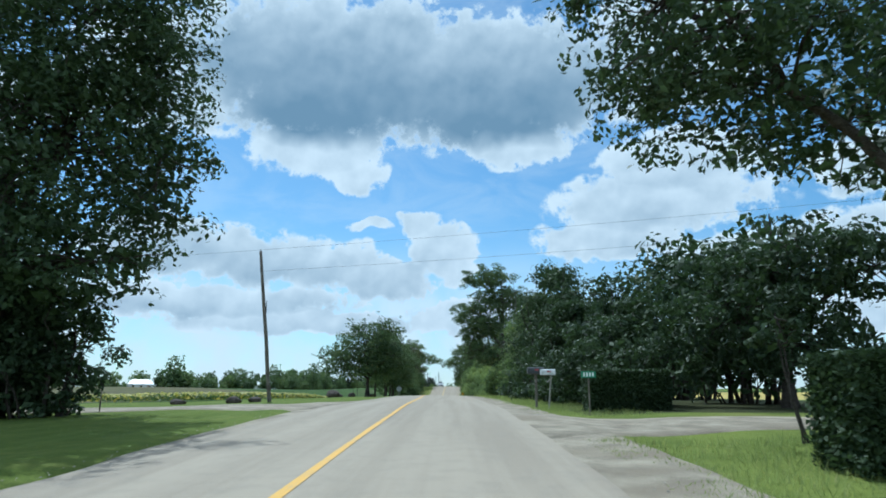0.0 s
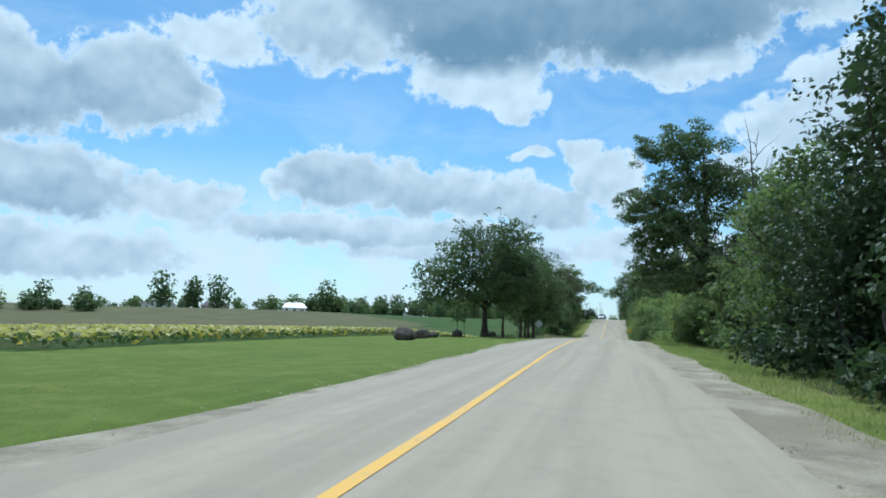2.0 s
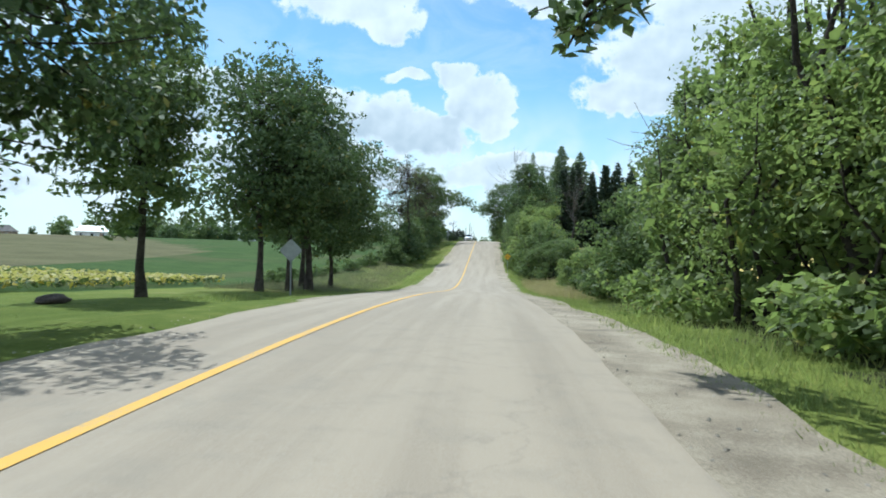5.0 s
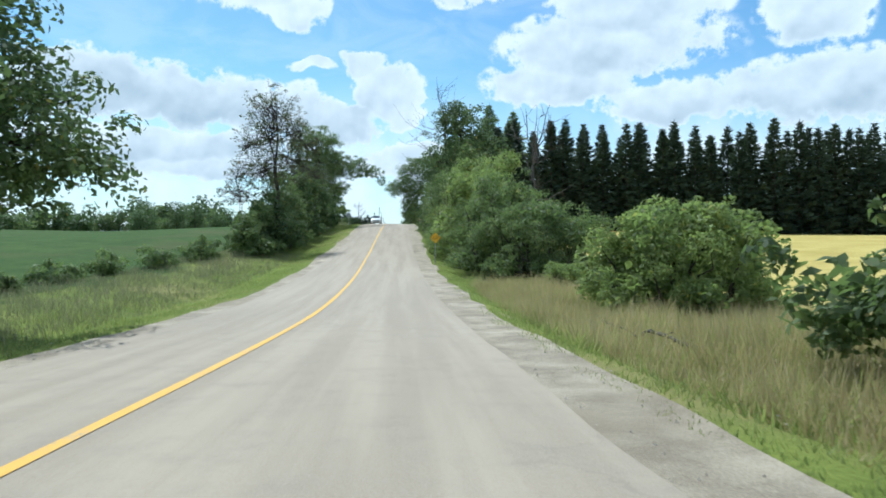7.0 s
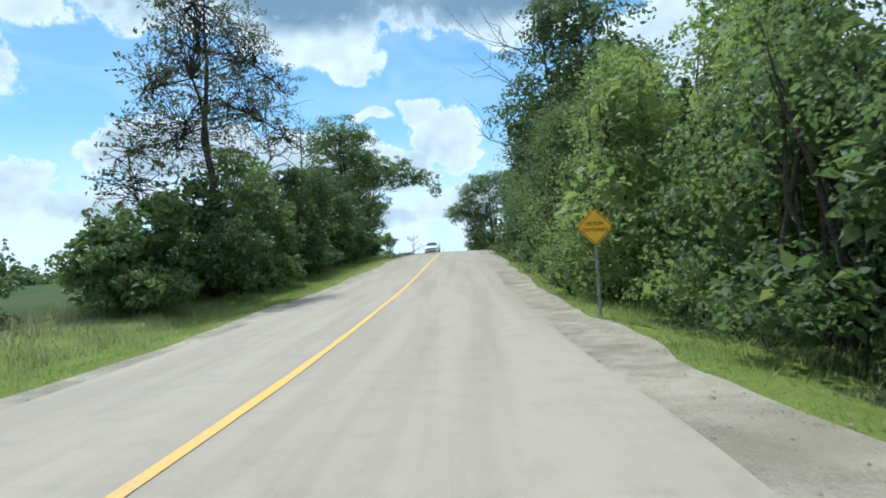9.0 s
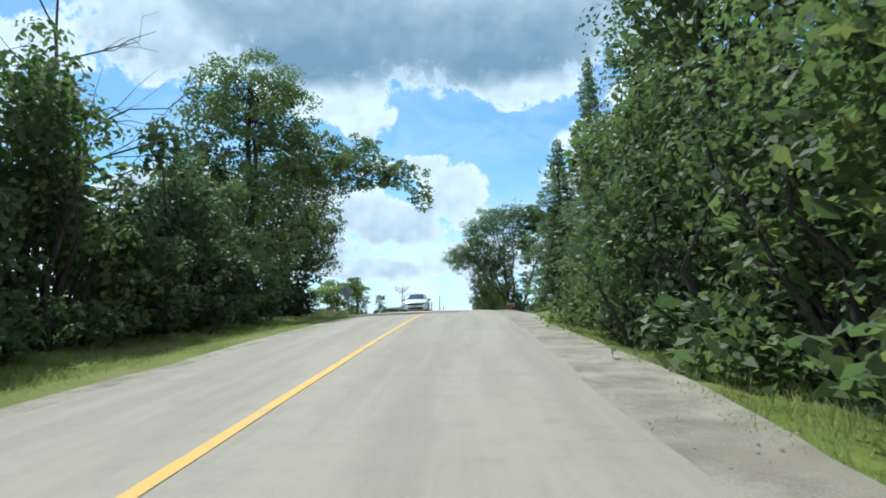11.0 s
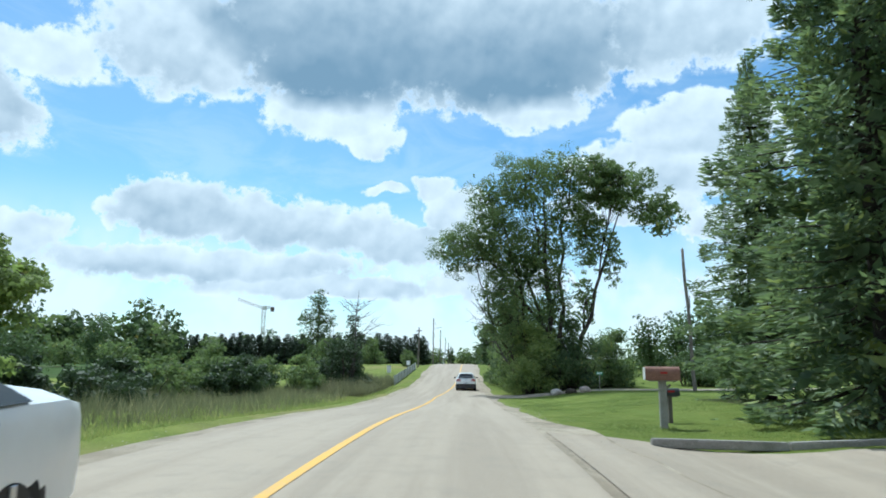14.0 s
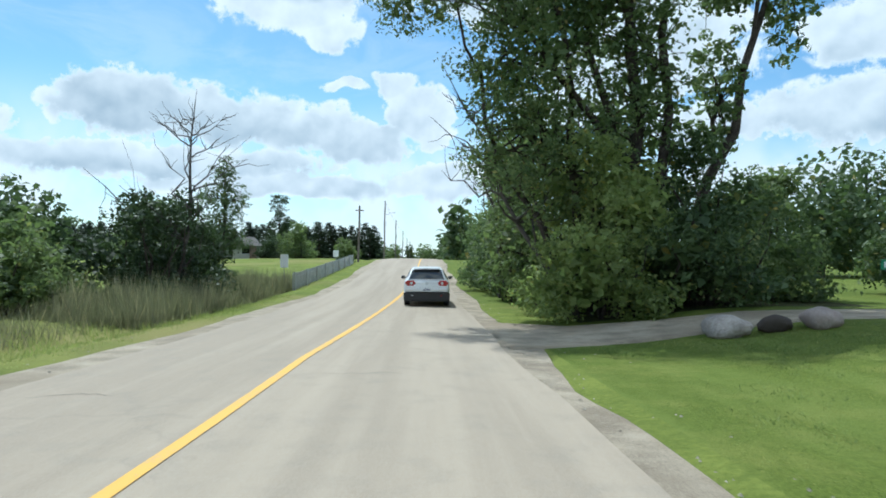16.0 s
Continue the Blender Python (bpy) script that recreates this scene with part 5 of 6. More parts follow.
for i, (x, y, h, r) in enumerate([(7.2, 277.5, 5.6, 2.2), (8.6, 281.5, 7.0, 2.6), (10.6, 278.5, 5.6, 2.4), (14.0, 281.5, 4.6, 2.6), (20.8, 281.0, 3.0, 2.2), (23.6, 281.5, 3.6, 2.3), (27.6, 281.0, 3.0, 2.2), (6.6, 287.5, 9.6, 2.5), (6.5, 294.5, 8.8, 2.5), (6.9, 301, 7.6, 2.5), (8.8, 307, 4.6, 2.4)]):
    shrub("elm_undergrowth", x, y, heap(h * 1.05, r * 1.1, 1370 + i), 13000 if i < 4 else 6500, 0.135, "bright_leaf" if i == 0 else "bush_leaf" if i % 2 else "maple",
          "dense leafy undergrowth beneath an elm", 370 + i, "undergrowth")
bare_tree("dead_tree", 6.8, 278.6, 8.4, 0.12, "leafless limb-heavy dead tree beside the elm", 381, (-4.3, 0.8), 20, spread=0.36)

broadleaf("poplar_tree", -25.8, 347.0, 14.2, 0.26, [(0, 0, 11.6, 2.1, 2.1, 2.6), (-1.4, 0, 8.4, 2.6, 2.4, 2.2), (1.2, 0.4, 8.0, 2.2, 2.2, 2.4), (-0.6, 0, 5.0, 3.4, 3.0, 2.0), (0.8, 0, 2.6, 3.6, 3.0, 1.8)],
          9000, 0.26, "maple", "tall narrow tree with a ragged top by a field", 383, per=1.5)
broadleaf("dark_tree", -21.6, 362.0, 11.0, 0.2, [(0, 0, 8.6, 1.7, 1.7, 2.2), (0.2, 0, 5.4, 2.4, 2.2, 2.2), (0, 0, 2.6, 2.6, 2.4, 1.8)], 6000, 0.26, "dark_leaf", "dark upright tree beside a taller one", 384, per=1.3)
shrub("garden_shrub", -20.2, 350.0, heap(3.6, 2.6, 1385), 4200, 0.2, "dark_leaf", "round dark shrub beside a small shed", 385)
shrub("garden_shrub", -7.6, 334.0, heap(2.9, 1.9, 1386), 4200, 0.16, "bush_leaf", "green bush at the end of a fence", 386)
shrub("garden_shrub", -14.6, 343.0, heap(5.2, 2.5, 1387), 5000, 0.2, "bush_leaf", "airy green bush beside a windbreak", 387)
for i, (x, y, h, r) in enumerate([(-19.5, 281.5, 4.2, 2.4), (-22.5, 286.5, 4.8, 2.8), (-17.0, 286.0, 3.0, 2.2)]):
    shrub("hedge_bush", x, y, heap(h, r, 1388 + i), 6000, 0.16, "bush_leaf", "sunlit rounded bush behind a ditch", 388 + i, "hedge bushes")

# ---- distance ----
far_rng = np.random.default_rng(400)


def far_tree_mesh(seed, tall, wide, n=900, size=0.92):
    rng = np.random.default_rng(seed)
    lobes = [(0, 0, tall * 0.62, wide, wide, tall * 0.38), (wide * 0.3, 0, tall * 0.32, wide * 1.0, wide * 1.0, tall * 0.30), (-wide * 0.3, 0.4, tall * 0.22, wide * 0.9, wide * 0.9, tall * 0.2)]
    cs, rs, own = clumps(rng, lobes, 1.6, 0.3, 0.3)
    T = Tubes()
    T.add(bent((0, 0, 0), (0, 0, tall * 0.8), 0, rng, 5, 0.02), np.linspace(0.25, 0.06, 5), 6)
    return T.mesh("trunk"), mesh_cards("crown", foliage(rng, cs, rs, n, size, 0.2, 0.5, ratio=0.75, lobes=lobes, heart=0.4 if n > 1000 else 0.0))


FAR = [far_tree_mesh(410, 11, 3.6), far_tree_mesh(411, 8, 3.8), far_tree_mesh(412, 9.5, 2.6), far_tree_mesh(413, 6, 4.2)]


MIDWAY = [far_tree_mesh(420, 11, 3.6, 2600, 0.38), far_tree_mesh(421, 8, 3.8, 2600, 0.38), far_tree_mesh(422, 9.5, 2.6, 2200, 0.36), far_tree_mesh(423, 6, 4.2, 2400, 0.37)]


def far_tree(x, y, k, s, mat="maple", z=None):
    root = thing("distant_tree", x, y, (gz(x, y) if z is None else z) - 0.1, "dark leafy tree standing far across the fields", "tree", "distant trees", far_rng.uniform(0, 360))
    root.scale = (s, s, s)
    kind = MIDWAY if -90 < x < 90 and y < 326 else FAR
    part("trunk", kind[k][0], M["bark"], root)
    part("crown", kind[k][1], M[mat], root)


# the group on the far side of the fields, and the treelines
for x, y, k, s in [(-206, 296, 0, 1.6), (-193, 302, 2, 1.65), (-182, 306, 0, 1.5), (-224, 300, 1, 0.7), (-168, 330, 1, 1.1), (-158, 336, 1, 1.2), (-150, 342, 2, 1.1), (-141, 338, 0, 1.55)]:
    far_tree(x, y, k, s, "bush_leaf" if k == 1 else "maple")
for i in range(30):
    far_tree(-150 + i * 2.7 + far_rng.normal(0, 0.8), 345 + i * 1.2 + far_rng.normal(0, 4), (2, 2, 1, 0)[int(far_rng.integers(0, 4))], far_rng.uniform(0.8, 1.3))
for i in range(36):
    far_tree(-262 + i * 3.5 + far_rng.normal(0, 1.2), 166 + i * 0.5 + far_rng.normal(0, 4), (1, 3, 3, 0)[int(far_rng.integers(0, 4))], far_rng.uniform(0.5, 0.95))
for i in range(34):
    far_tree(-560 + i * 15 + far_rng.normal(0, 4), 640 + far_rng.normal(0, 12), int(far_rng.integers(0, 4)), far_rng.uniform(1.4, 2.3))
for x, y, k, s in [(-78, 384, 0, 1.4), (-72, 386, 0, 1.2), (-84, 382, 1, 1.4), (-91, 380, 1, 1.3)]:
    far_tree(x, y, k, s)
for i in range(18):
    far_tree(-120 + i * 4.0 + far_rng.normal(0, 1.5), 318 + far_rng.normal(0, 4), int(far_rng.integers(0, 4)), far_rng.uniform(0.55, 0.95), "maple" if i % 2 else "bush_leaf")
for x, y, k, s in [(-55, 300, 0, 0.8), (-62, 306, 0, 0.85), (-48, 296, 1, 0.8), (-70, 300, 1, 0.9), (-40, 303, 3, 0.7)]:
    far_tree(x, y, k, s, "bush_leaf" if k == 1 else "maple")
for i in range(40):
    far_tree(24 + i * 2.4 + far_rng.normal(0, 1.0), 306 + far_rng.normal(0, 5) + 0.3 * i, int(far_rng.integers(0, 4)), far_rng.uniform(0.75, 1.15), "dark_leaf" if i % 3 else "maple")
for i in range(14):
    far_tree(11 + far_rng.normal(0, 2.0), 315 + i * 14, int(far_rng.integers(0, 4)), far_rng.uniform(0.6, 0.9), "bush_leaf")
for i in range(16):
    far_tree(-40 + i * 5.5 + far_rng.normal(0, 2), 560 + far_rng.normal(0, 25), int(far_rng.integers(0, 4)), far_rng.uniform(0.8, 1.2))
for i in range(62):
    o = spruce("windbreak_spruce", -84 + i * 1.24 + far_rng.normal(0, 0.3), 398 + far_rng.normal(0, 1.2) + (i % 2) * 3 - i * 0.16, windbreak[i % 3], "dark_needle", "dark spruce in a distant windbreak", "windbreak", far_rng.uniform(0, 360), 1.0)
    k = far_rng.uniform(0.47, 0.6)
    o.scale = (k * 1.7, k * 1.7, k)


# ---- cars ----
def car(name, x, y, turn, label, stations, glass, wheels_y, tyre_r=0.315):
    """A car with its nose along local +y. stations: y, half width, sill, belt, roof half width, roof height."""
    road = float(road_z(y))
    slope = math.degrees(math.atan2(float(road_z(y + 2)) - float(road_z(y - 2)), 4))
    root = new(name)
    root.matrix_world = pose(x, y, road + 0.05 * (1 - (x / 3.3) ** 2), slope if turn == 0 else -slope, 0, turn)
    tagged(root, label, "car")
    rows = []
    for sy, w, lo, belt, rw, top in stations:
        half = [(0.0, lo), (w * 0.82, lo), (w * 0.97, lo + 0.07), (w, lo + (belt - lo) * 0.45), (w * 0.985, belt - 0.10), (w * 0.955, belt), (rw + 0.02, top - 0.05), (rw * 0.86, top - 0.008), (0.0, top)]
        rows.append([(px, sy, pz) for px, pz in half] + [(-px, sy, pz) for px, pz in half[-2:0:-1]])
    k = len(rows[0])
    verts = [p for r in rows for p in r]
    faces = [(i * k + j, i * k + (j + 1) % k, (i + 1) * k + (j + 1) % k, (i + 1) * k + j) for i in range(len(rows) - 1) for j in range(k)]
    faces += [tuple(range(k))[::-1], tuple((len(rows) - 1) * k + j for j in range(k))]
    me = mesh_pydata("body", verts, [f[::-1] for f in faces], True)
    me.set_sharp_from_angle(angle=radians(24))
    part("body", me, M["white_paint"], root)

    def pane(pname, i0, i1, a, b):
        """Glass over the skin between two stations, from ring point a to b, a little proud of it."""
        cols = list(range(a, b + 1)) if b > a else list(range(a, b - 1, -1))
        bm = bmesh.new()
        grid = [[bm.verts.new(rows[i][c % k]) for c in cols] for i in range(i0, i1 + 1)]
        for r in range(i1 - i0):
            for c in range(len(cols) - 1):
                bm.faces.new((grid[r][c], grid[r][c + 1], grid[r + 1][c + 1], grid[r + 1][c]))
        mid = sum((v.co for v in bm.verts), Vector()) / len(bm.verts)
        out = (mid - Vector((0, mid.y * 0.6, 0.55))).normalized()
        for v in bm.verts:
            v.co = mid + (v.co - mid) * 0.94 + out * 0.022
        for f in bm.faces:
            f.smooth = True
        part(pname, bm, M["glass_dark"], root, "dark tinted glass")

    for pname, i0, i1, a, b in glass:
        pane(pname, i0, i1, a, b)
    w = stations[len(stations) // 2][1]
    for wy in wheels_y:
        for s in (-1, 1):
            m = Matrix.Translation((s * (w - 0.115), wy, tyre_r)) @ Matrix.Rotation(radians(90), 4, "Y") @ Matrix.Translation((0, 0, -0.10 if s < 0 else -0.10))
            hub = new("wheel")
            hub.parent = root
            side = Matrix.Translation((s * (w - 0.055), wy, tyre_r + 0.02)) @ Matrix.Rotation(radians(90), 4, "Y") @ Matrix.Translation((0, 0, -0.03))
            part("wheel_arch", cyl(tyre_r + 0.06, tyre_r + 0.06, 0.06, 28, side), M["black_plastic"], root)
            part("tyre", cyl(tyre_r, tyre_r, 0.205, 24, m), M["rubber"], hub)
            m2 = Matrix.Translation((s * (w - 0.012), wy, tyre_r)) @ Matrix.Rotation(radians(90), 4, "Y") @ Matrix.Translation((0, 0, -0.01))
            part("rim", cyl(tyre_r * 0.66, tyre_r * 0.62, 0.025, 20, m2), M["black_plastic"], hub)
            for k in range(5):
                m3 = Matrix.Translation((s * (w + 0.004), wy, tyre_r)) @ Matrix.Rotation(radians(72 * k), 4, "X")
                part("spoke", box(0.022, 0.055, tyre_r * 0.62, (0, 0, 0), 0.006, 1, m3), M["alloy"], hub)
    for s in (-1, 1):
        bm = box(0.20, 0.13, 0.13, (0, 0, 0), 0.04, 3)
        bmesh.ops.translate(bm, vec=(s * (w + 0.10), 0.62, stations[len(stations) // 2][3] + 0.0), verts=bm.verts)
        part("door_mirror", bm, M["black_plastic"], root)
    return root, rows


def bars(parent, mat, n, width, height, at, facing=-1):
    """Writing that cannot be read: n plain bars."""
    for i in range(n):
        px = at[0] + (i - (n - 1) / 2) * width / n
        part("bar", box(width / n * 0.6, 0.004, height, (px, at[1], at[2]), 0), mat, parent)


HATCH = [(-2.10, .76, .40, .66, .70, .70), (-2.07, .84, .24, .90, .78, .92), (-2.00, .87, .20, .965, .70, 1.03), (-1.80, .88, .18, .97, .63, 1.24), (-1.55, .88, .18, .97, .585, 1.41),
         (-1.30, .88, .18, .97, .575, 1.46), (-.3, .88, .18, .95, .575, 1.485), (.35, .88, .18, .94, .57, 1.43), (.75, .88, .18, .93, .60, 1.24), (1.15, .87, .18, .92, .70, .98),
         (1.70, .85, .2, .82, .68, .86), (2.0, .78, .26, .68, .6, .72), (2.1, .62, .34, .55, .5, .58)]
hatch, ring = car("hatchback", 2.0, 284.0, 0, "white compact hatchback driving away along the lane", HATCH,
                  [("rear_window", 2, 4, 6, 10), ("windscreen", 7, 9, 6, 10), ("side_window", 3, 6, 5, 6), ("side_window", 6, 8, 5, 6), ("side_window", 3, 6, 11, 10), ("side_window", 6, 8, 11, 10)], (-1.27, 1.3))
part("rear_bumper", box(1.74, 0.20, 0.36, (0, -2.09, 0.20), 0.05, 3), M["black_plastic"], hatch, "black lower bumper")
part("bumper_skin", box(1.66, 0.12, 0.20, (0, -2.09, 0.545), 0.05, 3), M["white_paint"], hatch)
for s in (-1, 1):
    lamp = part("tail_light", box(0.38, 0.07, 0.20, (s * 0.62, -2.075, 0.79), 0.05, 4), M["tail_red"], hatch, "dark red tail light")
    m = Matrix.Translation((s * 0.58, -2.108, 0.885)) @ Matrix.Rotation(radians(90), 4, "X")
    part("lamp_ring", cyl(0.055, 0.05, 0.015, 16, m), M["lamp_clear"], lamp)
    part("exhaust_tip" if s < 0 else "reflector", box(0.12, 0.05, 0.05, (s * 0.55, -2.18, 0.40), 0.015), M["alloy" if s < 0 else "tail_red"], hatch)
part("number_plate", box(0.32, 0.015, 0.15, (0, -2.165, 0.57), 0.004), M["plate"], hatch)
bars(hatch, M["plate_bar"], 6, 0.26, 0.075, (0, -2.176, 0.607))
m = Matrix.Translation((0, -2.075, 0.88)) @ Matrix.Rotation(radians(90), 4, "X")
part("emblem", cyl(0.06, 0.055, 0.02, 20, m), M["alloy"], hatch)
part("roof_spoiler", box(1.05, 0.20, 0.035, (0, -1.62, 1.425), 0.015), M["white_paint"], hatch)
part("rear_wiper", box(0.42, 0.02, 0.02, (0.10, -2.02, 1.06), 0.006), M["black_plastic"], hatch)
T = Tubes()
T.add([(0, -1.35, 1.46), (0, -1.42, 1.58), (0, -1.5, 1.66)], (0.008, 0.006, 0.004), 6)
part("aerial", T.mesh("aerial"), M["black_plastic"], hatch)

SEDAN = [(-2.28, .66, .34, .74, .56, .80), (-2.20, .80, .22, .94, .70, 1.00), (-1.95, .87, .17, .98, .72, 1.06), (-1.55, .89, .16, .98, .66, 1.12), (-.95, .90, .16, .96, .56, 1.38), (-.35, .90, .16, .94, .56, 1.45),
         (.25, .90, .16, .93, .56, 1.44), (.6, .90, .16, .92, .58, 1.31), (1.22, .90, .16, .90, .72, 1.00), (1.75, .89, .16, .83, .72, .91), (2.05, .87, .16, .74, .68, .81), (2.22, .82, .16, .66, .60, .71), (2.30, .74, .18, .56, .50, .60)]
sedan, ring = car("sedan", -1.72, 228.0, 180, "white four-door sedan coming the other way", SEDAN,
                  [("windscreen", 6, 8, 6, 10), ("rear_window", 3, 5, 6, 10), ("side_window", 3, 5, 5, 6), ("side_window", 5, 7, 5, 6), ("side_window", 3, 5, 11, 10), ("side_window", 5, 7, 11, 10)], (-1.35, 1.38))
part("grille", box(1.16, 0.05, 0.14, (0, 2.295, 0.50), 0.04, 3), M["black_plastic"], sedan, "dark honeycomb grille")
part("grille_trim", box(1.18, 0.03, 0.02, (0, 2.31, 0.635), 0.008), M["alloy"], sedan)
part("lower_intake", box(1.16, 0.05, 0.13, (0, 2.30, 0.22), 0.04, 3), M["black_plastic"], sedan)
part("front_lip", box(1.40, 0.06, 0.035, (0, 2.27, 0.15), 0.012), M["black_plastic"], sedan)
for s in (-1, 1):
    part("headlight", box(0.46, 0.12, 0.14, (0, 0, 0), 0.05, 3, Matrix.Translation((s * 0.66, 2.225, 0.555)) @ Matrix.Rotation(radians(-s * 34), 4, "Z") @ Matrix.Rotation(radians(-s * 12), 4, "Y")), M["lamp_front"], sedan)
    part("running_lamp", box(0.10, 0.03, 0.05, (0, 0, 0), 0.015, 2, Matrix.Translation((s * 0.72, 2.262, 0.60)) @ Matrix.Rotation(radians(-s * 34), 4, "Z")), M["lamp_clear"], sedan)
    part("fog_light", box(0.16, 0.04, 0.10, (0, 0, 0), 0.03, 2, Matrix.Translation((s * 0.70, 2.255, 0.24)) @ Matrix.Rotation(radians(-s * 30), 4, "Z")), M["black_plastic"], sedan)
    for wy in (0.62, -0.35, -1.15):
        part("door_seam", box(0.006, 0.012, 0.62, (s * 0.902, wy, 0.28), 0), M["black_plastic"], sedan)
    for wy in (-0.18, -1.0):
        part("door_handle", box(0.03, 0.17, 0.03, (s * 0.90, wy, 0.80), 0.01), M["alloy"], sedan)
    part("sill_trim", box(0.03, 2.2, 0.08, (s * 0.875, 0, 0.15), 0.01), M["black_plastic"], sedan)
part("number_plate", box(0.30, 0.015, 0.12, (0, 2.335, 0.345), 0.004), M["plate"], sedan)
bars(sedan, M["plate_bar"], 6, 0.25, 0.05, (0, 2.346, 0.38))
T = Tubes()
T.add([(0.0, 2.345, 0.69), (0.06, 2.35, 0.70), (0, 2.34, 0.72), (-0.06, 2.35, 0.70), (0.0, 2.345, 0.69)], (0.008,) * 5, 5)
part("emblem", T.mesh("emblem"), M["alloy"], sedan)


# ---- poles and wires ----
def utility_pole(x, y, h, lean, label, arm=0.0, group="utility poles", lamp=False):
    z = gz(x, y)
    root = thing("utility_pole", x, y, z - 0.2, label, "utility pole", group)
    rng = np.random.default_rng(int(y * 10))
    T = Tubes()
    T.add(bent((0, 0, 0), (lean[0], lean[1], h + 0.2), 0, rng, 6, 0.003), np.linspace(0.13, 0.09, 6), 12)
    part("post", T.mesh("post"), M["pole_wood"], root)
    m = Matrix.Translation((lean[0], lean[1], h + 0.18))
    part("insulator", cyl(0.05, 0.03, 0.16, 10, m), M["steel"], root)
    f = 0.86
    part("bracket", box(0.10, 0.36, 0.07, (lean[0] * f + 0.05, lean[1] * f, h * f), 0.01), M["steel"], root)
    part("guard", cyl(0.025, 0.025, 0.8, 8, Matrix.Translation((lean[0] * 0.66 + 0.19, lean[1] * 0.66, h * 0.60))), M["black_plastic"], root)
    if arm:
        part("crossarm", box(arm, 0.10, 0.12, (lean[0], lean[1], h - 0.35), 0.01), M["pole_wood"], root)
    if lamp:
        T = Tubes()
        T.add([(lean[0] * .8, 0, h * 0.78), (0.9, 0, h * 0.82), (1.5, 0, h * 0.83)], (0.03, 0.025, 0.02), 6)
        part("lamp_arm", T.mesh("lamp_arm"), M["steel"], root)
        part("lamp_head", box(0.4, 0.16, 0.09, (1.6, 0, h * 0.83 - 0.06), 0.03), M["steel"], root)
    return Vector((x + lean[0], y + lean[1], z + h))


def wire(a, b, sag, r=0.007):
    T = Tubes()
    n = 14
    t = np.linspace(0, 1, n)
    a, b = np.array(a), np.array(b)
    p = a + (b - a) * t[:, None]
    p[:, 2] -= sag * 4 * t * (1 - t)
    T.add(p, np.full(n, r), 5)
    me = T.mesh("overhead_wire")
    me.materials.append(M["wire"])
    tagged(new("overhead_wire", me), "thin black overhead wire between utility poles", "wire", "overhead wires")


a = utility_pole(-9.4, 41.0, 9.4, (-1.0, -0.5), "tall weathered wooden utility pole on the grass")
b = utility_pole(42.0, 32.0, 12.6, (0, 0), "wooden utility pole hidden among trees")
wire(a + Vector((0, 0, 0.1)), b, 0.25)
wire(a + Vector((0, 0, -1.3)), b + Vector((0, 0, -1.6)), 0.3)
wire(a + Vector((0, 0, 0.1)), (-64.0, 52.0, 9.6), 0.4)
utility_pole(17.3, 270.0, 9.6, (-0.35, 0), "wooden utility pole with a bracket beside a lawn", lamp=False)
tops = [utility_pole(x, y, h, (0.1, 0), "slim wooden utility pole along the road", arm=0.9 if i == 0 else 0, lamp=i == 1)
        for i, (x, y, h) in enumerate([(-5.6, 330, 6.3), (-4.9, 364, 9.6), (-5.0, 405, 9.6), (-5.0, 450, 9.6), (-5.1, 495, 9.6), (-5.2, 545, 9.6), (-5.2, 600, 9.6)])]
for p, q in zip(tops[1:], tops[2:]):
    wire(p, q, 0.5, 0.014)


# ---- signs ----
def text_mesh(words, size, extrude=0.002):
    cu = bpy.data.curves.new("words", "FONT")
    cu.body, cu.size, cu.align_x, cu.align_y, cu.extrude, cu.resolution_u = words, size, "CENTER", "CENTER", extrude, 2
    ob = bpy.data.objects.new("words", cu)
    me = bpy.data.meshes.new_from_object(ob)
    bpy.data.objects.remove(ob)
    return me


def diamond_sign(x, y, centre_z, side, front, label, words=(), turn=0.0, border=True):
    """A square plate on its corner, on a steel post. Its face looks along local -y."""
    z = gz(x, y)
    root = thing("road_sign", x, y, z - 0.1, label, "road sign", turn=turn)
    h = centre_z - z + 0.1
    part("post", box(0.06, 0.035, h + side * 0.55, (0, 0.03, 0), 0.008), M["steel"], root)
    bm = box(side, 0.006, side, (0, 0, -side / 2), 0.0)
    bmesh.ops.bevel(bm, geom=[e for e in bm.edges if abs(e.verts[0].co.y - e.verts[1].co.y) > 0.003], offset=0.05, segments=4, affect="EDGES")
    bmesh.ops.transform(bm, matrix=Matrix.Translation((0, 0, h)) @ Matrix.Rotation(radians(45), 4, "Y"), verts=bm.verts)
    plate = part("plate", bm, front, root)
    if border:
        s = side / 2 - 0.035
        for k in range(4):
            m = Matrix.Translation((0, -0.006, h)) @ Matrix.Rotation(radians(45 + 90 * k), 4, "Y")
            part("border", box(2 * s, 0.003, 0.014, (0, 0, s), 0, 1, m), M["sign_black"], plate)
    for i, line in enumerate(words):
        me = text_mesh(line, 0.205 * side)
        me.transform(Matrix.Translation((0, -0.007, h + (0.115 - 0.23 * i) * side)) @ Matrix.Rotation(radians(90), 4, "X") @ Matrix.Diagonal((0.92, 1, 1, 1)))
        part("lettering", me, M["sign_black"], plate)
    for dz in (-0.25, 0.25):
        part("bolt", cyl(0.012, 0.012, 0.012, 8, Matrix.Translation((0, -0.004, h + dz)) @ Matrix.Rotation(radians(90), 4, "X")), M["steel"], root)
    return root


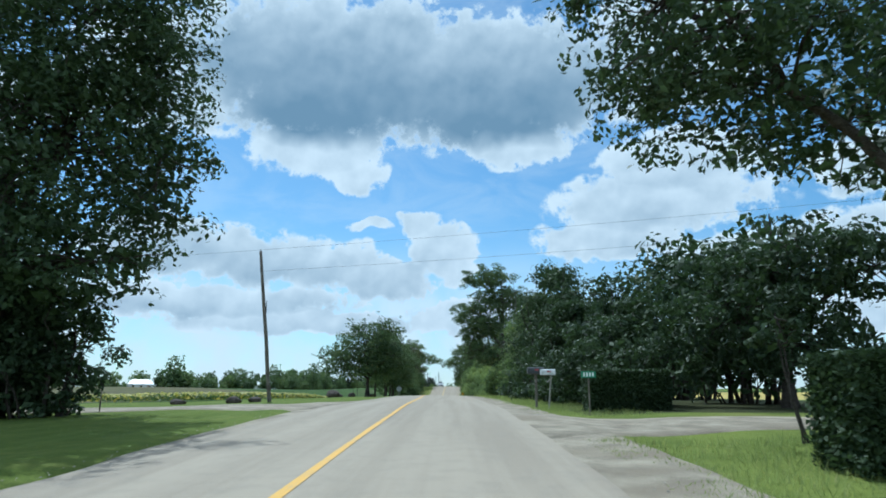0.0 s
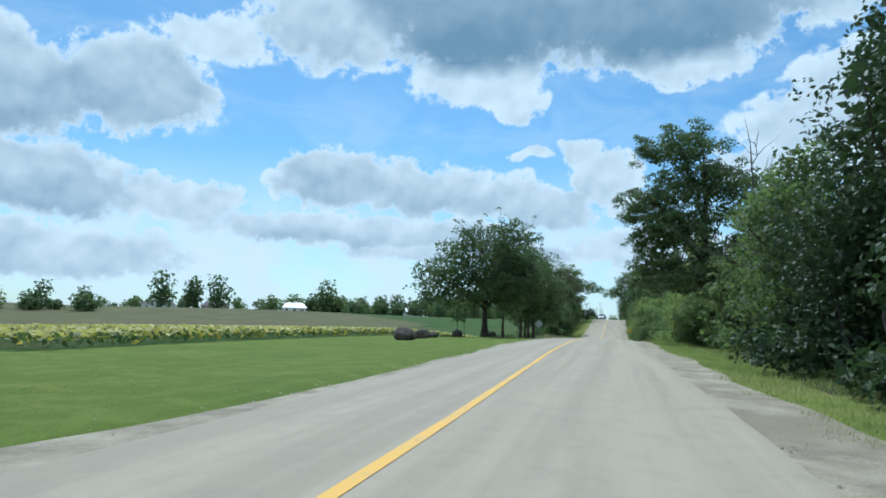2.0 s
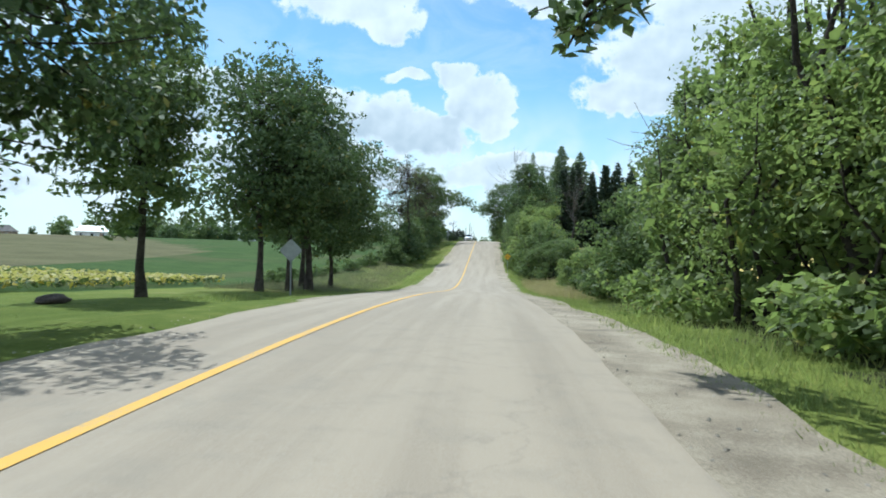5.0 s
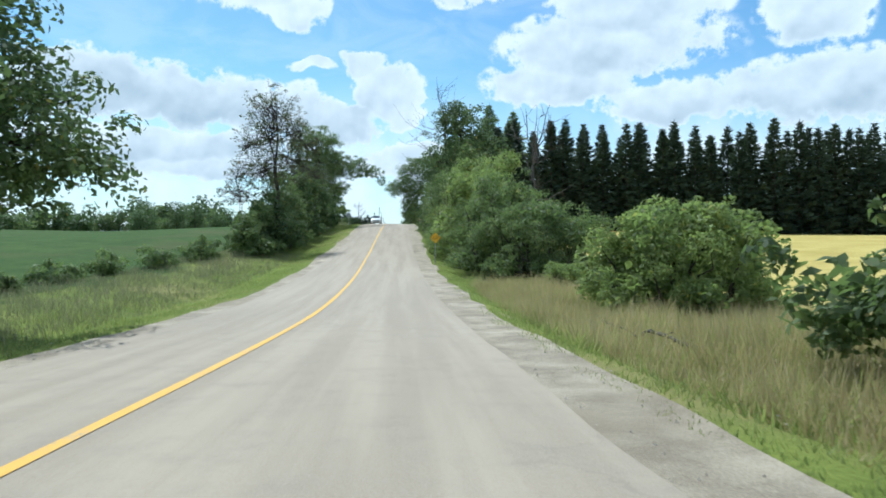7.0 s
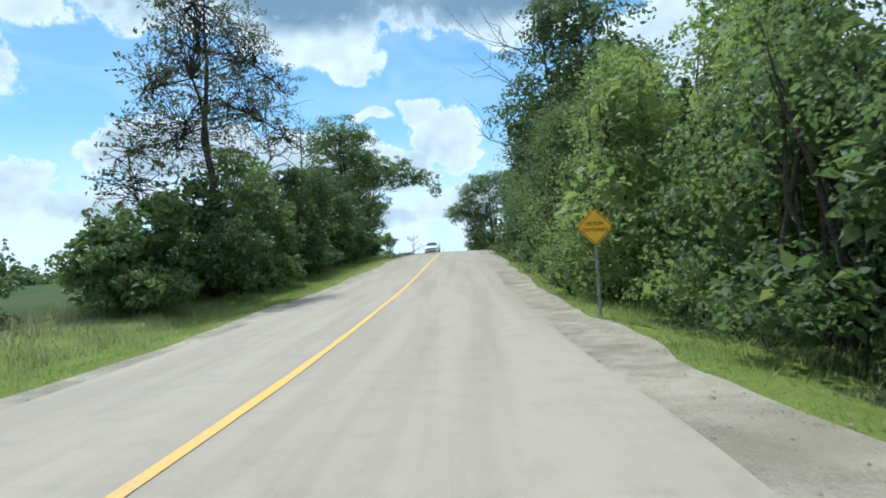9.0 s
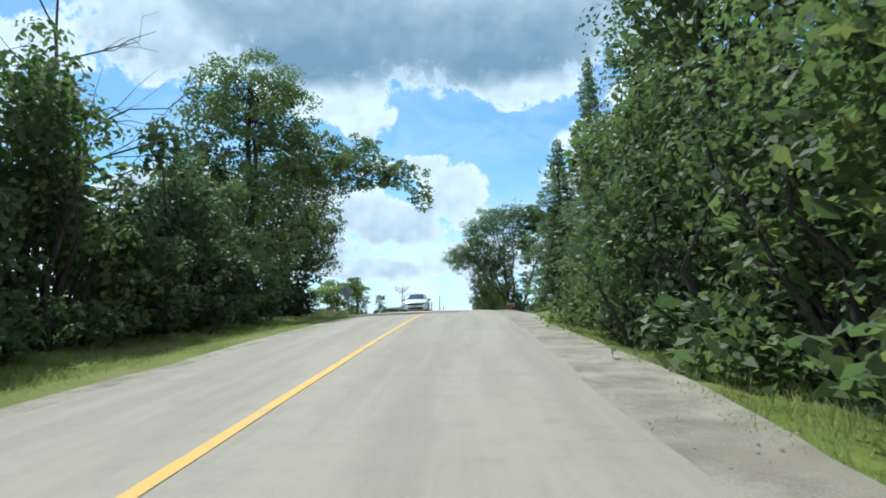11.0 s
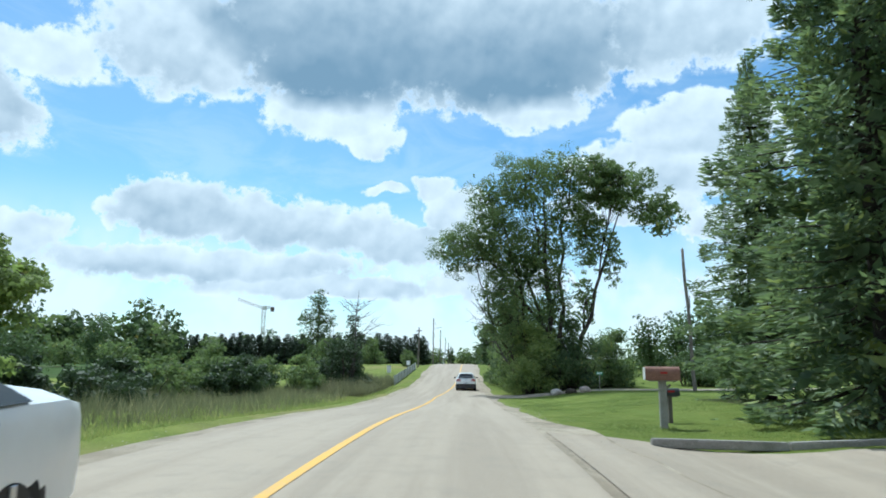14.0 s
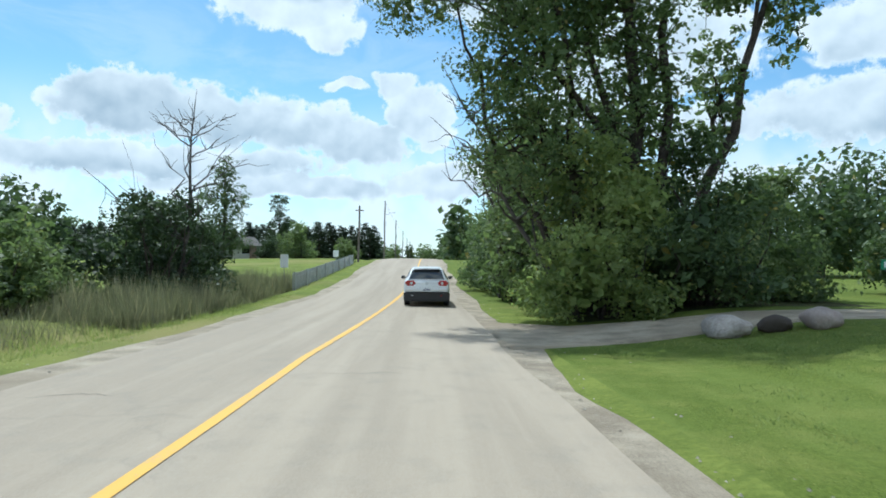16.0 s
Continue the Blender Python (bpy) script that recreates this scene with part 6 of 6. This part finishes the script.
diamond_sign(4.68, 158.4, -0.06, 0.58, M["sign_yellow"], "yellow diamond warning sign reading hidden driveway on a post", ("HIDDEN", "DRIVEWAY"), 4)
diamond_sign(-6.7, 108.9, 0.75, 0.75, M["sign_back"], "bare metal back of a diamond road sign", border=False, turn=3)
diamond_sign(-6.15, 221.7, 3.75, 0.75, M["sign_back"], "bare metal back of a diamond road sign", border=False, turn=-4)


def small_sign(x, y, w, h, z0, mat, label, post="steel", bar=None, turn=0.0):
    root = thing("small_sign", x, y, gz(x, y) - 0.05, label, "sign", turn=turn)
    part("post", box(0.05, 0.04, z0 + h, (0, 0.025, 0), 0.006), M[post], root)
    plate = part("plate", box(w, 0.008, h, (0, 0, z0), 0.003), M[mat], root)
    if bar:
        for i in range(4):
            part("bar", box(w * 0.11, 0.004, h * 0.6, ((i - 1.5) * w * 0.2, -0.007, z0 + h * 0.2), 0), M[bar], plate)
    return root


small_sign(6.5, 22.6, 0.50, 0.22, 1.30, "sign_green", "small green house number plate on a post", "pole_wood", bar="sign_white")
small_sign(10.9, 269.6, 0.42, 0.20, 1.15, "sign_green", "small green house number plate on a pale post", "grey_wood", "sign_white")
small_sign(9.8, 236.4, 0.42, 0.20, 1.65, "sign_white", "small pale house number plate on a post by a drive", "grey_wood", "sign_black")
small_sign(-6.1, 294.5, 0.45, 0.75, 1.45, "sign_white", "small white notice board beside a fence", "grey_wood", turn=20)
small_sign(-5.6, 312.0, 0.45, 0.55, 1.3, "sign_white", "white roadside sign on a thin post", turn=10)
small_sign(-12.8, 27.5, 0.18, 0.5, 1.0, "black_plastic", "dark roadside post with a small box", "pole_wood")


# ---- mailboxes ----
def mailbox(x, y, mat, height, label, post="grey_wood", arm=False, turn=0.0, size=1.0, tilt=0.0, door=None, thick=0.10):
    root = thing("mailbox", x, y, gz(x, y) - 0.05, label, "mailbox", turn=turn)
    part("post", box(thick, thick, height, (0, 0, 0), 0.008, 1, Matrix.Rotation(radians(tilt), 4, "Y")), M[post], root)
    # a half-round tunnel, its door towards the road (local -x)
    bm = bmesh.new()
    L, r, wall = 0.52 * size, 0.10 * size, 0.11 * size
    prof = [(-r, 0), (-r, wall)] + [(-r * math.cos(t), wall + r * math.sin(t)) for t in np.linspace(0.3, math.pi - 0.3, 8)] + [(r, wall), (r, 0)]
    va = [bm.verts.new((-L / 2, py, pz + height)) for py, pz in prof]
    vb = [bm.verts.new((L / 2, py, pz + height)) for py, pz in prof]
    n = len(prof)
    for i in range(n):
        bm.faces.new((va[i], va[(i + 1) % n], vb[(i + 1) % n], vb[i]))
    bm.faces.new(va[::-1])
    bm.faces.new(vb)
    bmesh.ops.recalc_face_normals(bm, faces=bm.faces)
    shell = part("box", bm, M[mat], root)
    part("door", box(0.012, 2 * r * 0.94, wall + r * 0.8, (-L / 2 - 0.008, 0, height + 0.004), 0.004), M[door or mat], shell)
    part("flag", box(0.16, 0.006, 0.045, (0.02, -r - 0.008, height + wall * 0.9), 0.002), M["tail_red"], shell)
    part("shelf", box(L * 0.8, 2 * r * 0.8, 0.025, (0, 0, height - 0.027), 0.004), M[post], root)
    if arm:
        part("brace", box(0.30, 0.05, 0.05, (0.12, 0, 0), 0.005, 1, Matrix.Translation((0, 0, height - 0.30)) @ Matrix.Rotation(radians(-42), 4, "Y")), M[post], root)
    return root


mailbox(5.75, 26.9, "mailbox_white", 1.42, "white mailbox on a thin pale leaning post", "grey_wood", True, 6, 1.1, 5, thick=0.06)
mailbox(5.45, 28.4, "mailbox_black", 1.46, "black mailbox on a dark post", "pole_wood", False, 4, 1.35)
mailbox(6.55, 240.9, "mailbox_brown", 1.14, "rusty brown mailbox with a pale door on a thick weathered post", "grey_wood", True, -6, 1.5, door="mailbox_white", thick=0.16)
mailbox(7.1, 242.2, "mailbox_black", 0.72, "dark newspaper box on a thin post", "pole_wood", False, 0, 0.9)


# ---- stones ----
def boulder(x, y, sx, sy, sz, mat, label, seed, group="field stones"):
    rng = np.random.default_rng(seed)
    bm = bmesh.new()
    bmesh.ops.create_icosphere(bm, subdivisions=3, radius=1.0)
    off = Vector(rng.uniform(-50, 50, 3))
    for v in bm.verts:
        d = 1 + 0.34 * noise.noise(v.co * 1.0 + off) + 0.10 * noise.noise(v.co * 3.1 + off)
        v.co = Vector((v.co.x * d * sx / 2, v.co.y * d * sy / 2, (v.co.z * d * 0.5 + 0.32) * sz))
        v.co.z = max(v.co.z, -0.06)
    for f in bm.faces:
        f.smooth = True
    me = bpy.data.meshes.new("boulder")
    bm.to_mesh(me)
    bm.free()
    me.materials.append(M[mat])
    ob = new("boulder", me)
    ob.matrix_world = pose(x, y, gz(x, y) + 0.0, 0, 0, rng.uniform(0, 360))
    tagged(ob, label, "boulder", group)


for i, (x, y, a, b, c) in enumerate([(-10.7, 70.4, 1.7, 1.2, 0.9), (-11.2, 39.6, 0.9, 0.7, 0.5), (-14.8, 40.2, 1.0, 0.7, 0.4), (-10.2, 40.6, 0.8, 0.6, 0.4), (-11.6, 77.0, 1.5, 1.1, 0.8), (-11.8, 80.8, 0.95, 0.8, 0.6),
                                     (-11.0, 85.5, 1.2, 0.9, 0.8), (-9.2, 91.8, 0.8, 0.7, 0.6), (-9.8, 97.5, 0.9, 0.7, 0.35)]):
    boulder(x, y, a, b, c, "stone", "dark weathered field stone lying on the lawn", 500 + i)
for i, (x, y, a, b, c) in enumerate([(8.15, 270.6, 1.15, 0.7, 0.55), (9.15, 270.5, 0.85, 0.6, 0.42), (10.0, 270.4, 1.05, 0.7, 0.55)]):
    boulder(x, y, a, b, c, "pale_stone" if i != 1 else "stone", "pale boulder in a row beside a gravel drive" if i != 1 else "dark boulder between two pale ones", 520 + i, "drive stones")


def fallen_branch(x0, y0, x1, y1, r, seed, label):
    """A bare limb that lies on the grass, with a few side twigs."""
    rng = np.random.default_rng(seed)
    root = thing("fallen_branch", x0, y0, gz(x0, y0), label, "branch")
    rise = gz(x1, y1) - gz(x0, y0)
    limb = bent((0, 0, 0.30), (x1 - x0, y1 - y0, rise + 0.12), 0.1, rng, 9, 0.025)
    T = Tubes()
    T.add(limb, np.linspace(r * 0.35, r, 9), 6)
    part("limb", T.mesh("limb"), M["dead_bark"], root)
    T = Tubes()
    for k in range(7):
        a = limb[int(rng.integers(1, 8))]
        b = a + np.array((rng.normal(0, 0.45), rng.normal(0, 0.45), rng.uniform(-0.05, 0.35)))
        T.add(bent(a, b, 0.03, rng, 4, 0.05), np.linspace(r * 0.35, 0.005, 4), 4)
    part("twigs", T.mesh("twigs"), M["dead_bark"], root)


fallen_branch(6.8, 128.6, 7.4, 123.6, 0.045, 530, "bare fallen branch lying in dry roadside grass")


# ---- clipped hedges, fences, edging ----
def clipped_hedge(x0, x1, y0, y1, h, seed, label):
    rng = np.random.default_rng(seed)
    cx, cy = (x0 + x1) / 2, (y0 + y1) / 2
    root = thing("clipped_hedge", cx, cy, gz(cx, cy) - 0.05, label, "hedge")
    n = int(2600 * ((x1 - x0) + (y1 - y0)))
    p = rng.uniform(-0.5, 0.5, (n, 3))
    k = rng.integers(0, 5, n)
    edge = 0.5 + rng.normal(0, 0.012, n)
    for i, (ax, s) in enumerate(((0, 1), (0, -1), (1, 1), (1, -1), (2, 1))):
        p[k == i, ax] = s * edge[k == i]
    p *= (x1 - x0, y1 - y0, h)
    p[:, 2] += h / 2
    part("foliage", mesh_cards("foliage", leaf_cards(rng, p, 0.105)), M["dark_leaf"], root)
    # solid filling added inside, coloured as the shade between the leaves
    part("core", box((x1 - x0) * 0.93, (y1 - y0) * 0.9, h * 0.95, (0, 0, 0), 0.05), M["hedge_inner_shade"], root)


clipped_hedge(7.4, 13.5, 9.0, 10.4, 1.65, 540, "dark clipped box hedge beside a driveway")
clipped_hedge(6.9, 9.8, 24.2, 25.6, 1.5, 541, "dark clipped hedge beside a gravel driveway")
broadleaf("sapling", 8.6, 13.0, 2.6, 0.05, [(-0.3, 0, 2.2, 0.7, 0.7, 0.6)], 900, 0.13, "dark_leaf", "thin leaning sapling on the grass", 545, lean=(-0.35, 0), fork=0.5)


def picket_fence(x0, y0, x1, y1, h, n, mat, label, slat_w=0.10, rails=True):
    root = thing("fence", x0, y0, gz(x0, y0), label, "fence")
    d = Vector((x1 - x0, y1 - y0, 0))
    ang = math.atan2(d.y, d.x)
    slat = None
    for i in range(n):
        px, py = d.x * i / (n - 1), d.y * i / (n - 1)
        pz = gz(x0 + px, y0 + py) - gz(x0, y0)
        if slat is None:
            o = part("slat", box(slat_w, 0.022, h, (0, 0, 0.04), 0.004, 1), M[mat], root)
            slat = o.data
        else:
            o = part("slat", slat, M[mat], root)
        o.matrix_local = Matrix.Translation((px, py, pz)) @ Matrix.Rotation(ang, 4, "Z")
    if rails:
        segs = max(1, n // 14)
        for s in range(segs):
            a, b = Vector((d.x * s / segs, d.y * s / segs, 0)), Vector((d.x * (s + 1) / segs, d.y * (s + 1) / segs, 0))
            za, zb = (gz(x0 + v.x, y0 + v.y) - gz(x0, y0) for v in (a, b))
            for f in (0.25, 0.8):
                T = Tubes()
                T.add([(a.x, a.y, za + h * f), (b.x, b.y, zb + h * f)], (0.035, 0.035), 4)
                part("rail", T.mesh("rail"), M[mat], root)
            part("post", box(0.10, 0.10, h + 0.12, (a.x + 0.08, a.y + 0.08, za), 0.008, 1), M[mat], root)


picket_fence(-5.5, 294.0, -5.5, 324.0, 0.95, 116, "pale_wood", "weathered pale grey board fence along the verge", 0.20)
picket_fence(13.4, 222.5, 21.4, 221.5, 1.45, 40, "sign_white", "pale picket fence behind spruce trees", 0.11)

edge_root = thing("timber_edging", 5.2, 237.2, gz(5.2, 237.2), "weathered timber edging beside an asphalt drive", "edging")
for i in range(9):
    x = 5.2 + i * 2.4
    o = part("beam", box(2.36, 0.16, 0.16, (1.2, 0, -0.03), 0.02, 2), M["grey_wood"], edge_root)
    za, zb = gz(x, 237.2) - gz(5.2, 237.2), gz(x + 2.4, 237.2) - gz(5.2, 237.2)
    o.matrix_local = Matrix.Translation((i * 2.4, 0.02 * math.sin(i * 2.2), za)) @ Matrix.Rotation(-math.atan2(zb - za, 2.4), 4, "Y")


# ---- buildings far off ----
def house(x, y, w, d, wall_h, roof_h, mat, label, turn=0.0, windows=3, roof="roof"):
    root = thing("house", x, y, gz(x, y) - 0.2, label, "house", turn=turn)
    part("wall", box(w, d, wall_h, (0, 0, 0), 0.02, 1), M[mat], root)
    bm = bmesh.new()
    o, t = 0.45, 0.18
    pts = [(-w / 2 - o, -d / 2 - o, wall_h - 0.12), (w / 2 + o, -d / 2 - o, wall_h - 0.12), (w / 2 + o, d / 2 + o, wall_h - 0.12), (-w / 2 - o, d / 2 + o, wall_h - 0.12),
           (-w / 2 + roof_h * 0.7, 0, wall_h + roof_h), (w / 2 - roof_h * 0.7, 0, wall_h + roof_h)]
    vs = [bm.verts.new(p) for p in pts]
    for f in ((0, 1, 5, 4), (2, 3, 4, 5), (1, 2, 5), (3, 0, 4), (3, 2, 1, 0)):
        bm.faces.new([vs[i] for i in f])
    part("roof", bm, M[roof], root)
    for i in range(windows):
        px = (i - (windows - 1) / 2) * w / windows
        win = part("window", box(1.3, 0.06, 1.2, (px, -d / 2 - 0.01, wall_h * 0.38), 0.01, 1), M["sign_white"], root)
        part("pane", box(1.1, 0.03, 1.0, (px, -d / 2 - 0.04, wall_h * 0.38 + 0.1), 0, 1), M["glass_dark"], win)
    part("door", box(1.0, 0.08, 2.05, (w * 0.28, -d / 2 - 0.02, 0.2), 0.01, 1), M["brick"], root)
    return root


house(-150, 322, 11, 8, 3.0, 2.2, "siding", "pale bungalow with a low roof beyond the fields", 30, roof="sign_white")
house(-258, 360, 18, 9, 3.2, 3.0, "siding", "long farm building with a dark roof", 35)
house(-228, 372, 14, 9, 3.2, 3.0, "brick", "brick farmhouse far across the fields", 20)
house(-96, 346, 10, 8, 2.8, 1.6, "siding", "low pale shed with a white roof", 25, roof="sign_white")
house(-24, 352, 3.6, 3.0, 2.2, 1.2, "siding", "small garden shed behind a shrub", 10, 1)
house(-16, 600, 12, 9, 3.0, 2.8, "siding", "pale house at the end of the road", -70)
house(16, 520, 12, 9, 3.0, 2.8, "siding", "pale house among trees at the end of the road", 70)


def tower_crane(x, y, h):
    root = thing("tower_crane", x, y, gz(x, y), "pale lattice tower crane standing far off", "crane")

    def lattice(name, a, b, w, n):
        T = Tubes()
        a, b = np.array(a, float), np.array(b, float)
        d = (b - a) / np.linalg.norm(b - a)
        u = np.array((0, 1, 0)) if abs(d[1]) < 0.9 else np.array((1, 0, 0))
        v = np.cross(d, u)
        corners = [u * w / 2 * s + v * w / 2 * q for s, q in ((1, 1), (1, -1), (-1, -1), (-1, 1))]
        for c in corners:
            T.add([a + c, b + c], (0.11, 0.11), 5)
        for i in range(n):
            p, q = a + (b - a) * i / n, a + (b - a) * (i + 1) / n
            for k in range(4):
                T.add([p + corners[k], q + corners[(k + 1) % 4]], (0.06, 0.06), 4)
        part(name, T.mesh(name), M["crane_steel"], root)

    lattice("mast", (0, 0, 0), (0, 0, h), 1.6, 16)
    lattice("jib", (1, 0, h - 1), (-14, 0, h + 4), 1.0, 10)
    lattice("counter_jib", (0, 0, h), (4.5, 0, h - 0.5), 1.0, 4)
    part("cab", box(1.6, 1.4, 2.0, (0.9, -1.2, h - 1.6), 0.05), M["siding"], root)
    part("counterweight", box(1.6, 1.4, 2.2, (4.6, 0, h - 2.4), 0.05), M["stone"], root)


tower_crane(-105, 566, 30)
